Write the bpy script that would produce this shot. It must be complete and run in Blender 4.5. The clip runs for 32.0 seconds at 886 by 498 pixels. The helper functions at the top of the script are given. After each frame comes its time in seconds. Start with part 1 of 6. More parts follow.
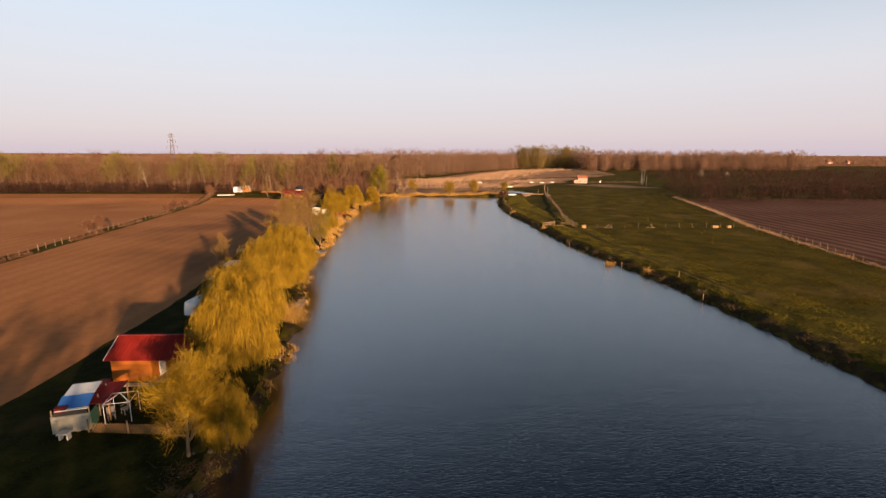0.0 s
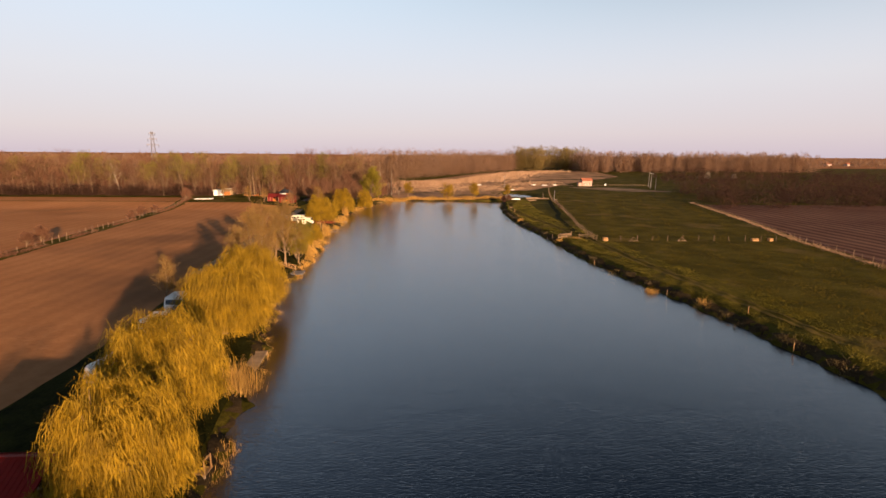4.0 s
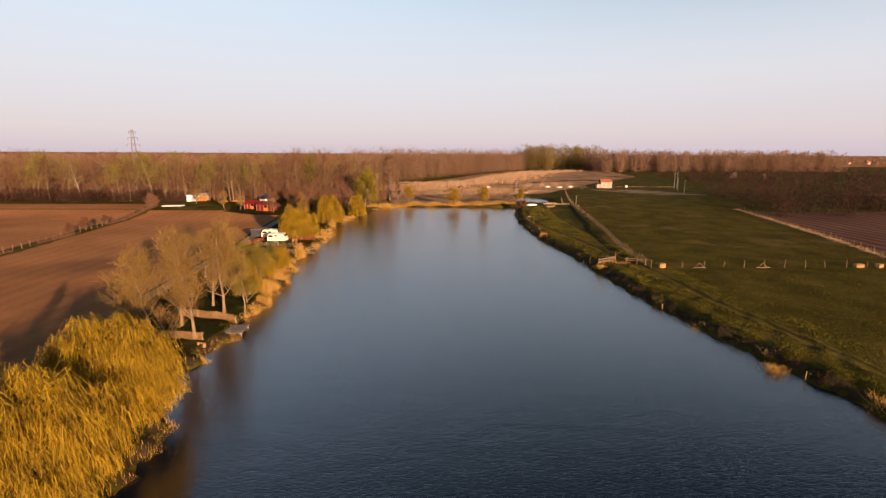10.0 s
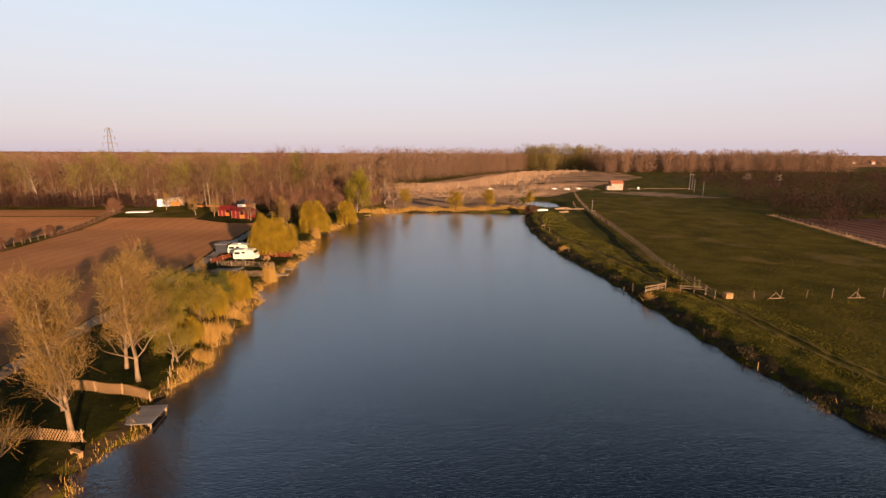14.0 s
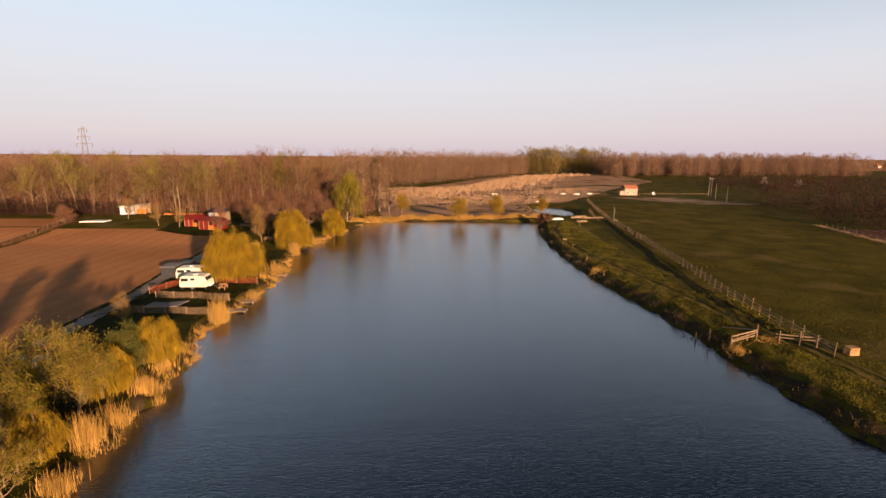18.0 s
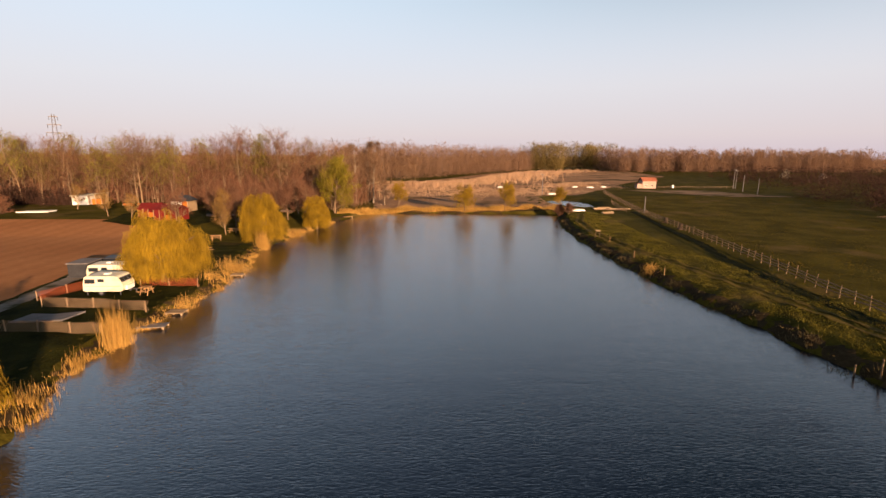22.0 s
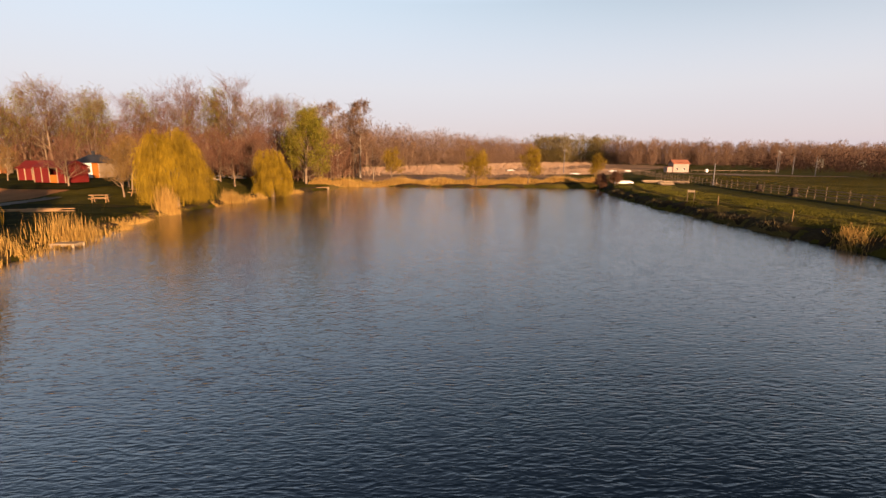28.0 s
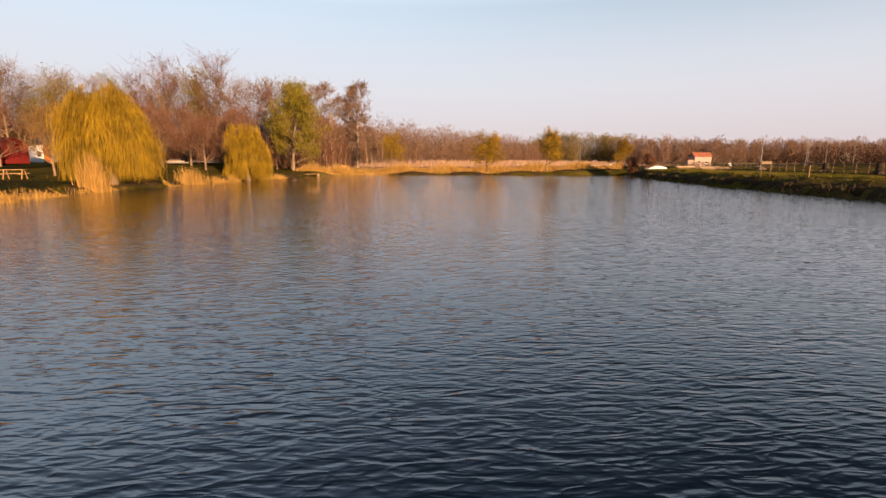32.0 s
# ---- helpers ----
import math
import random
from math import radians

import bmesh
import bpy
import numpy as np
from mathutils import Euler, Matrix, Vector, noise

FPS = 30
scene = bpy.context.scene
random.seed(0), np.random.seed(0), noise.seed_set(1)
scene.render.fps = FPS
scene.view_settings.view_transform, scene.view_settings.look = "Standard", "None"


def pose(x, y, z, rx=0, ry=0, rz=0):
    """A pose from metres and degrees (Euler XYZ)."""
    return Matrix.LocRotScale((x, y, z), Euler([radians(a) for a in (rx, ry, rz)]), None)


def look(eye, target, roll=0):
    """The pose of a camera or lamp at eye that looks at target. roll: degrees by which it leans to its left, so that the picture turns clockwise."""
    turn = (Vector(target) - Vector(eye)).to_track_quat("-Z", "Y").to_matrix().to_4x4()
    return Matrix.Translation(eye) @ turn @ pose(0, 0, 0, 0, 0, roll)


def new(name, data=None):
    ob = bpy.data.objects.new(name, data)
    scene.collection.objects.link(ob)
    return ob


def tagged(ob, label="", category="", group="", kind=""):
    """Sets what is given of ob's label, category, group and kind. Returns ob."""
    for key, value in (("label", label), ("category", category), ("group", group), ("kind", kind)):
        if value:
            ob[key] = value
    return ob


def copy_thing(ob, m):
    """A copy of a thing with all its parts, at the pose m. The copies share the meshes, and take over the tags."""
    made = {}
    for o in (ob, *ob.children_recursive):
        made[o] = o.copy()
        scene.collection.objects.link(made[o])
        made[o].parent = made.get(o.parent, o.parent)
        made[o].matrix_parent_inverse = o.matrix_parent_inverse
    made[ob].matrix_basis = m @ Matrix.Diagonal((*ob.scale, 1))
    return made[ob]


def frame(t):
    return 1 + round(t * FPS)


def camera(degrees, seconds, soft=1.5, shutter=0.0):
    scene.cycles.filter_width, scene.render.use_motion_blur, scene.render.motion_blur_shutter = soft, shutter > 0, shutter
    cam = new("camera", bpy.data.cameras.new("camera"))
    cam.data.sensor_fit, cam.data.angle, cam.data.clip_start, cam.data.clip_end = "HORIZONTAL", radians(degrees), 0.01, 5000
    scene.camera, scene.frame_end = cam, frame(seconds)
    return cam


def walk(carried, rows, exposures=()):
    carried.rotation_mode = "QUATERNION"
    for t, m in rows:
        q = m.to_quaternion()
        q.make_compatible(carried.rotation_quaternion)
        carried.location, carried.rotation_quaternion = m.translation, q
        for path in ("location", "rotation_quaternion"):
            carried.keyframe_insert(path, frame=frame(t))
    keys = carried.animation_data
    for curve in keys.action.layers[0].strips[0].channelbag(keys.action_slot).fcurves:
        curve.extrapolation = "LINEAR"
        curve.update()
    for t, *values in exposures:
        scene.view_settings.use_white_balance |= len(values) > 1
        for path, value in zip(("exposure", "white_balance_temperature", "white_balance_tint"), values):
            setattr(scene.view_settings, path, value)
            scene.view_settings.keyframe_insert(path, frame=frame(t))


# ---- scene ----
cam = camera(85.5, 32.0)
PATH = [
    (0, (0.568, 1.554, 19.077), (0.632, 3.514, 18.683), 0.2),
    (1, (0.444, 5.16, 19.261), (0.512, 7.119, 18.866), 0.2),
    (2, (0.15, 9.141, 19.314), (0.225, 11.1, 18.919), 0.3),
    (3, (-0.091, 13.261, 19.247), (-0.009, 15.221, 18.855), 0.3),
    (3.5, (-0.295, 15.333, 19.237), (-0.21, 17.292, 18.845), 0.5),
    (5.5, (0.694, 24.402, 19.106), (0.779, 26.361, 18.714), 0.2),
    (6, (0.728, 26.311, 19.074), (0.814, 28.27, 18.682), 0.2),
    (7, (0.49, 30.335, 19.204), (0.583, 32.294, 18.81), 0.2),
    (7.5, (0.445, 32.362, 19.274), (0.52, 34.322, 18.88), 0.3),
    (8, (0.463, 34.35, 19.363), (0.527, 36.309, 18.967), 0.3),
    (9, (0.633, 38.286, 19.35), (0.695, 40.246, 18.957), 0.3),
    (10, (0.793, 42.423, 19.377), (0.857, 44.382, 18.98), 0.3),
    (10.5, (0.82, 44.547, 19.311), (0.884, 46.507, 18.916), 0.3),
    (11, (0.867, 46.7, 19.331), (0.927, 48.66, 18.934), 0.3),
    (12, (0.735, 50.746, 19.326), (0.801, 52.704, 18.924), 0.3),
    (13, (0.496, 55.477, 19.214), (0.566, 57.435, 18.815), 0.3),
    (14, (0.303, 59.944, 19.246), (0.378, 61.902, 18.848), 0.3),
    (14.5, (0.294, 62.227, 19.207), (0.37, 64.186, 18.81), 0.3),
    (16.5, (0.174, 71.303, 18.916), (0.254, 73.264, 18.528), 0.3),
    (17, (0.094, 73.524, 18.85), (0.175, 75.484, 18.463), 0.4),
    (18, (0.034, 77.967, 18.642), (0.116, 79.928, 18.257), 0.4),
    (19, (0.062, 82.512, 18.01), (0.144, 84.474, 17.629), 0.3),
    (20, (-0.047, 86.853, 16.764), (0.038, 88.814, 16.382), 0.4),
    (21, (0.061, 91.068, 15.405), (0.143, 93.03, 15.025), 0.3),
    (22, (-0.15, 95.562, 14.084), (-0.066, 97.523, 13.701), 0.4),
    (23, (-0.31, 99.745, 12.56), (-0.224, 101.707, 12.182), 0.5),
    (24, (-0.358, 103.897, 11.142), (-0.269, 105.859, 10.765), 0.5),
    (25, (-0.533, 108.052, 9.78), (-0.437, 110.015, 9.405), 0.6),
    (25.5, (-0.573, 110.178, 9.168), (-0.474, 112.14, 8.789), 0.5),
    (27.5, (-0.908, 119.59, 6.142), (-0.806, 121.552, 5.768), 0.5),
    (28, (-0.678, 121.668, 5.493), (-0.58, 123.63, 5.118), 0.5),
    (29, (-0.312, 125.717, 3.815), (-0.219, 127.68, 3.446), 0.3),
    (30, (0.052, 129.385, 2.802), (0.141, 131.348, 2.43), 0.3),
    (31, (-0.12, 131.476, 2.236), (-0.03, 133.439, 1.862), 0.6),
    (31.5, (-0.36, 131.944, 2.205), (-0.277, 133.908, 1.834), 0.3),
    (32, (-0.491, 131.944, 2.233), (-0.414, 133.909, 1.873), 0.1),
]
walk(cam, [(t, look(eye, target, roll)) for t, eye, target, roll in PATH])

# ---- world, sun ----
SUN_EL, SUN_DIR = 8.5, (0.49, -0.872)
world = bpy.data.worlds.new("World")
scene.world = world
world.use_nodes = True
wn, wl = world.node_tree.nodes, world.node_tree.links
sky = wn.new("ShaderNodeTexSky")
sky.sky_type, sky.sun_disc = "NISHITA", False
sky.sun_elevation, sky.sun_rotation = radians(SUN_EL), math.atan2(SUN_DIR[0], SUN_DIR[1])
sky.air_density, sky.dust_density, sky.ozone_density = 1.0, 0.6, 3.0
# evening haze: a lavender band low over the whole horizon that thins out upwards
coord, split = wn.new("ShaderNodeTexCoord"), wn.new("ShaderNodeSeparateXYZ")
wl.new(coord.outputs["Generated"], split.inputs[0])
haze = wn.new("ShaderNodeValToRGB")
wl.new(split.outputs[2], haze.inputs[0])
HAZE = ((0.0, (0.285, 0.236, 0.272)), (0.04, (0.322, 0.271, 0.283)), (0.13, (0.338, 0.318, 0.33)), (0.28, (0.318, 0.365, 0.415)), (0.36, (0.45, 0.55, 0.67)), (0.5, (0.22, 0.285, 0.385)), (0.72, (0.045, 0.064, 0.10)), (1.0, (0.012, 0.018, 0.03)))
while len(haze.color_ramp.elements) < len(HAZE):
    haze.color_ramp.elements.new(0.5)
for e, (p, c) in zip(haze.color_ramp.elements, HAZE):
    e.position, e.color = p, (*c, 1)
# a clear sky is darkest at right angles to the sun, more so higher up
away, square, dark, high, veil = (wn.new("ShaderNodeVectorMath"), wn.new("ShaderNodeMath"), wn.new("ShaderNodeMath"), wn.new("ShaderNodeMapRange"), wn.new("ShaderNodeMath"))
away.operation = "DOT_PRODUCT"
ce = math.cos(radians(SUN_EL))
away.inputs[1].default_value = (SUN_DIR[0] * ce, SUN_DIR[1] * ce, math.sin(radians(SUN_EL)))
wl.new(coord.outputs["Generated"], away.inputs[0])
square.operation, dark.operation, veil.operation = "MULTIPLY", "SUBTRACT", "MULTIPLY"
wl.new(away.outputs["Value"], square.inputs[0]), wl.new(away.outputs["Value"], square.inputs[1])
dark.inputs[0].default_value = 1.0
wl.new(square.outputs[0], dark.inputs[1])
high.interpolation_type = "SMOOTHSTEP"
high.inputs[1].default_value, high.inputs[2].default_value, high.inputs[4].default_value = 0.12, 0.52, 0.95
wl.new(split.outputs[2], high.inputs[0])
wl.new(dark.outputs[0], veil.inputs[0]), wl.new(high.outputs[0], veil.inputs[1])
deep = wn.new("ShaderNodeMix")
deep.data_type = "RGBA"
deep.inputs[7].default_value = (0, 0, 0, 1)
wl.new(veil.outputs[0], deep.inputs[0]), wl.new(haze.outputs[0], deep.inputs[6])
dim = wn.new("ShaderNodeMix")
dim.data_type, dim.blend_type = "RGBA", "MULTIPLY"
dim.inputs[0].default_value = 1.0
dim.inputs[7].default_value = (0.055, 0.055, 0.055, 1)
wl.new(sky.outputs[0], dim.inputs[6])
blend = wn.new("ShaderNodeMix")
blend.data_type = "RGBA"
blend.inputs[0].default_value = 0.85
wl.new(dim.outputs[2], blend.inputs[6]), wl.new(deep.outputs[2], blend.inputs[7])
wl.new(blend.outputs[2], wn["Background"].inputs[0])
wn["Background"].inputs[1].default_value = 1.0
sun_data = bpy.data.lights.new("sun", "SUN")
sun_data.energy, sun_data.angle, sun_data.color = 5.0, radians(0.6), (1.0, 0.64, 0.38)
sun = new("sun", sun_data)
sun.matrix_world = look((0, 0, 100), (-SUN_DIR[0] * 100, -SUN_DIR[1] * 100, 100 - 100 * math.tan(radians(SUN_EL))))
scene.view_settings.exposure = 1.35

# ---- materials ----
MATS = {}


def mat(name, a, b, scale=1.0, rough=0.85, bump=0.3, fine=9.0, metal=0.0, rnd=0.0, island=0.0, thin=0.0, stain=None, dist=0.05, lines=None):
    """A surface of two colours mixed by broad and fine noise, with relief; rnd and island vary it piece by piece."""
    m = bpy.data.materials.new(name)
    m.use_nodes = True
    t, n, l = m.node_tree, m.node_tree.nodes, m.node_tree.links
    p = n["Principled BSDF"]
    co = n.new("ShaderNodeNewGeometry") if not rnd else n.new("ShaderNodeTexCoord")
    pos = co.outputs["Position"] if not rnd else co.outputs["Object"]
    n1, n2 = n.new("ShaderNodeTexNoise"), n.new("ShaderNodeTexNoise")
    n1.inputs["Scale"].default_value, n2.inputs["Scale"].default_value = scale, scale * fine
    n1.inputs["Detail"].default_value, n2.inputs["Detail"].default_value = 5, 4
    l.new(pos, n1.inputs["Vector"]), l.new(pos, n2.inputs["Vector"])
    add = n.new("ShaderNodeMath")
    add.operation = "MULTIPLY_ADD"
    l.new(n2.outputs[0], add.inputs[0])
    add.inputs[1].default_value = 0.5
    l.new(n1.outputs[0], add.inputs[2])
    ramp = n.new("ShaderNodeMapRange")
    ramp.inputs[1].default_value, ramp.inputs[2].default_value = 0.5, 1.0
    l.new(add.outputs[0], ramp.inputs[0])
    mix = n.new("ShaderNodeMix")
    mix.data_type = "RGBA"
    mix.inputs[6].default_value, mix.inputs[7].default_value = (*a, 1), (*b, 1)
    l.new(ramp.outputs[0], mix.inputs[0])
    col = mix.outputs[2]
    if stain:
        n3 = n.new("ShaderNodeTexNoise")
        n3.inputs["Scale"].default_value, n3.inputs["Detail"].default_value = stain[1], 6
        l.new(pos, n3.inputs["Vector"])
        r3 = n.new("ShaderNodeMapRange")
        r3.inputs[1].default_value, r3.inputs[2].default_value = stain[2], stain[2] + 0.14
        l.new(n3.outputs[0], r3.inputs[0])
        m3 = n.new("ShaderNodeMix")
        m3.data_type = "RGBA"
        l.new(r3.outputs[0], m3.inputs[0]), l.new(col, m3.inputs[6])
        m3.inputs[7].default_value = (*stain[0], 1)
        col = m3.outputs[2]
    if lines:
        wv = n.new("ShaderNodeTexWave")
        wv.bands_direction = "X"
        wv.inputs["Scale"].default_value, wv.inputs["Distortion"].default_value = lines[0], lines[2]
        wv.inputs["Detail"].default_value, wv.inputs["Detail Scale"].default_value = 3, 0.4
        l.new(pos, wv.inputs["Vector"])
        ml = n.new("ShaderNodeMix")
        ml.data_type, ml.blend_type = "RGBA", "MULTIPLY"
        l.new(col, ml.inputs[6])
        rl = n.new("ShaderNodeMapRange")
        rl.inputs[3].default_value, rl.inputs[4].default_value = 1 - lines[1], 1
        l.new(wv.outputs[1], rl.inputs[0])
        cb = n.new("ShaderNodeCombineColor")
        for k in range(3):
            l.new(rl.outputs[0], cb.inputs[k])
        ml.inputs[0].default_value = 1
        l.new(cb.outputs[0], ml.inputs[7])
        col = ml.outputs[2]
    amount = rnd or island
    if amount:
        src = n.new("ShaderNodeObjectInfo").outputs["Random"] if rnd else n.new("ShaderNodeNewGeometry").outputs["Random Per Island"]
        mr = n.new("ShaderNodeMapRange")
        mr.inputs[3].default_value, mr.inputs[4].default_value = 1 - amount, 1 + amount
        l.new(src, mr.inputs[0])
        hsv = n.new("ShaderNodeHueSaturation")
        l.new(mr.outputs[0], hsv.inputs["Value"]), l.new(col, hsv.inputs["Color"])
        col = hsv.outputs[0]
    l.new(col, p.inputs["Base Color"])
    p.inputs["Roughness"].default_value, p.inputs["Metallic"].default_value = rough, metal
    p.inputs["Specular IOR Level"].default_value = 0.02 if rough >= 0.9 else 0.2
    if bump:
        bp = n.new("ShaderNodeBump")
        bp.inputs["Strength"].default_value, bp.inputs["Distance"].default_value = bump, dist
        l.new(add.outputs[0], bp.inputs["Height"]), l.new(bp.outputs[0], p.inputs["Normal"])
    if thin:
        tr = n.new("ShaderNodeBsdfTranslucent")
        l.new(col, tr.inputs[0])
        ms = n.new("ShaderNodeMixShader")
        ms.inputs[0].default_value = thin
        l.new(p.outputs[0], ms.inputs[1]), l.new(tr.outputs[0], ms.inputs[2])
        l.new(ms.outputs[0], n["Material Output"].inputs[0])
    MATS[name] = m
    return m


GRASS = mat("meadow_grass", (0.032, 0.029, 0.004), (0.095, 0.075, 0.012), 0.16, 0.95, 0.9, 16, stain=((0.13, 0.088, 0.030), 0.09, 0.58), dist=0.2)
# lawn green darkened so the colour itself carries the yard's shade
LAWN = mat("shade_darkened_lawn", (0.010, 0.011, 0.003), (0.034, 0.034, 0.007), 0.5, 0.95, 0.9, 9, stain=((0.05, 0.036, 0.014), 0.2, 0.58), dist=0.1)
SOIL = mat("ploughed_soil", (0.30, 0.130, 0.052), (0.43, 0.198, 0.085), 0.05, 0.95, 0.8, 25, dist=0.15, lines=(0.11, 0.10, 2.5), stain=((0.22, 0.105, 0.05), 0.03, 0.52))
SOIL_DARK = mat("dark_ploughed_soil", (0.115, 0.056, 0.040), (0.19, 0.102, 0.070), 0.06, 0.95, 0.8, 25, dist=0.15, lines=(0.09, 0.55, 5.0))
MARSH = mat("dry_marsh", (0.25, 0.14, 0.075), (0.40, 0.24, 0.135), 0.06, 0.95, 0.8, 20, stain=((0.06, 0.045, 0.02), 0.05, 0.52), dist=0.3)
MUD = mat("bank_mud", (0.025, 0.017, 0.009), (0.065, 0.045, 0.022), 0.5, 0.9, 0.8, 8, dist=0.1)
GRAVEL = mat("grey_gravel", (0.17, 0.14, 0.115), (0.29, 0.25, 0.21), 0.6, 0.95, 0.6, 12, stain=((0.06, 0.055, 0.025), 0.35, 0.52))
BARK = mat("bark", (0.12, 0.08, 0.05), (0.26, 0.18, 0.11), 2.0, 0.9, 0.7, 6)
BARK_PALE = mat("pale_bark", (0.20, 0.15, 0.10), (0.36, 0.29, 0.21), 1.5, 0.85, 0.5, 6)
TWIG = mat("bare_twigs", (0.12, 0.066, 0.036), (0.21, 0.122, 0.066), 0.12, 0.9, 0, 9, island=0.2, thin=0.25)
TWIG_DARK = mat("dark_twigs", (0.034, 0.019, 0.014), (0.075, 0.042, 0.031), 0.1, 0.95, 0, 9, island=0.2, thin=0.3)
BARK_MID = mat("tan_bark", (0.16, 0.105, 0.06), (0.27, 0.185, 0.11), 2.0, 0.9, 0.6, 6)
PATH_GRASS = mat("worn_grass_path", (0.078, 0.058, 0.015), (0.125, 0.092, 0.028), 0.5, 0.95, 0.6, 8, dist=0.1)
PATH_SAND = mat("bare_sandy_soil", (0.22, 0.14, 0.085), (0.34, 0.225, 0.14), 0.3, 0.95, 0.5, 9, stain=((0.09, 0.075, 0.025), 0.12, 0.5))
DITCH = mat("damp_ditch_grass", (0.010, 0.012, 0.004), (0.025, 0.025, 0.008), 0.5, 0.95, 0.8, 8, dist=0.2)
TWIG_RED = mat("reddish_twigs", (0.120, 0.057, 0.034), (0.20, 0.102, 0.061), 0.12, 0.9, 0, 9, island=0.2, thin=0.25)
TWIG_PALE = mat("pale_twigs", (0.17, 0.098, 0.055), (0.25, 0.155, 0.095), 0.1, 0.9, 0, 12, island=0.15, thin=0.4)
# twig brown paled so the base colour stands in for distance haze
TWIG_HAZE = mat("haze_paled_twigs", (0.21, 0.124, 0.078), (0.29, 0.182, 0.118), 0.04, 0.95, 0, 12, island=0.1, thin=0.45)
POPLAR = mat("budding_poplar_twigs", (0.19, 0.140, 0.052), (0.28, 0.205, 0.078), 0.06, 0.95, 0, 12, island=0.15, thin=0.45)
TWIG_GOLD = mat("budding_twigs", (0.17, 0.100, 0.030), (0.26, 0.155, 0.050), 0.3, 0.9, 0, 6, island=0.3, thin=0.2)
WILLOW = mat("golden_willow_leaves", (0.13, 0.079, 0.004), (0.375, 0.232, 0.011), 0.7, 0.7, 0, 5, island=0.24, thin=0.2)
LEAF_DARK = mat("dark_shrub_leaves", (0.05, 0.058, 0.008), (0.115, 0.115, 0.018), 0.6, 0.75, 0, 5, island=0.25, thin=0.3)
BARK_DARK = mat("dark_bark", (0.035, 0.024, 0.017), (0.085, 0.06, 0.042), 2.0, 0.95, 0.7, 6)
WILLOW_GREEN = mat("fresh_willow_leaves", (0.125, 0.106, 0.009), (0.25, 0.203, 0.018), 0.6, 0.7, 0, 5, island=0.25, thin=0.3)
LEAF_GREEN = mat("spring_leaves", (0.155, 0.134, 0.020), (0.26, 0.218, 0.038), 0.4, 0.75, 0, 6, island=0.3, thin=0.3)
REED = mat("dry_reed", (0.33, 0.185, 0.040), (0.50, 0.300, 0.080), 0.5, 0.85, 0, 6, island=0.3, thin=0.2)
REED_PINK = mat("bleached_reed", (0.34, 0.21, 0.125), (0.50, 0.325, 0.20), 0.06, 0.9, 0, 9, island=0.2, thin=0.3)
WOOD_OLD = mat("old_grey_posts", (0.14, 0.095, 0.06), (0.25, 0.175, 0.105), 1.5, 0.9, 0.3, 8, rnd=0.25)
CRUST = mat("dark_bank_stone", (0.10, 0.085, 0.065), (0.2, 0.175, 0.14), 1.2, 0.9, 0.5, 7, rnd=0.2)
WOOD = mat("weathered_wood", (0.24, 0.16, 0.09), (0.38, 0.27, 0.16), 1.5, 0.85, 0.3, 8, rnd=0.2)
WOOD_PALE = mat("pale_lattice_wood", (0.29, 0.160, 0.063), (0.41, 0.245, 0.11), 1.5, 0.85, 0.2, 8, rnd=0.15)
GREYWOOD = mat("grey_planks", (0.13, 0.115, 0.11), (0.20, 0.18, 0.17), 1.2, 0.85, 0.3, 8, rnd=0.15)
WHITE = mat("white_paint", (0.72, 0.70, 0.64), (0.82, 0.80, 0.75), 0.8, 0.45, 0.05, 8, stain=((0.55, 0.50, 0.42), 0.9, 0.62))
CREAM = mat("cream_enamel", (0.60, 0.54, 0.38), (0.70, 0.64, 0.48), 0.8, 0.45, 0.05, 8, stain=((0.50, 0.43, 0.30), 0.9, 0.6))
ORANGE = mat("varnished_boards", (0.34, 0.095, 0.012), (0.46, 0.14, 0.018), 1.2, 0.6, 0.2, 9, rnd=0.12)
REDROOF = mat("red_roof_sheet", (0.17, 0.011, 0.008), (0.22, 0.017, 0.011), 0.8, 0.7, 0.1, 9, stain=((0.11, 0.02, 0.017), 1.5, 0.6))
REDPAINT = mat("red_canvas", (0.105, 0.008, 0.007), (0.155, 0.013, 0.010), 0.8, 0.8, 0.1, 7)
REDFENCE = mat("red_brown_boards", (0.22, 0.050, 0.020), (0.30, 0.075, 0.030), 1.2, 0.8, 0.2, 8, rnd=0.15)
BLUE = mat("blue_tarpaulin", (0.03, 0.13, 0.42), (0.05, 0.18, 0.52), 0.8, 0.5, 0.2, 8)
CANVAS = mat("beige_tarpaulin", (0.34, 0.30, 0.22), (0.46, 0.42, 0.32), 0.8, 0.8, 0.3, 7)
GREENSHEET = mat("green_sheet", (0.10, 0.22, 0.12), (0.15, 0.28, 0.16), 0.8, 0.7, 0.2, 7)
DARK = mat("dark_grey_metal", (0.02, 0.02, 0.022), (0.05, 0.05, 0.055), 0.8, 0.5, 0.1, 7)
TYRE = mat("black_rubber", (0.012, 0.012, 0.012), (0.025, 0.025, 0.025), 3, 0.8, 0.1, 7)
CONCRETE = mat("concrete", (0.34, 0.32, 0.29), (0.48, 0.46, 0.42), 0.8, 0.9, 0.3, 9)
PLASTER = mat("pinkish_plaster", (0.36, 0.25, 0.20), (0.44, 0.32, 0.26), 0.5, 0.9, 0.2, 9)
TILES = mat("clay_tiles", (0.26, 0.09, 0.055), (0.34, 0.13, 0.075), 0.8, 0.85, 0.4, 9)
STEEL = mat("galvanised_steel", (0.11, 0.10, 0.11), (0.17, 0.16, 0.17), 1, 0.6, 0.05, 7, metal=0.2)
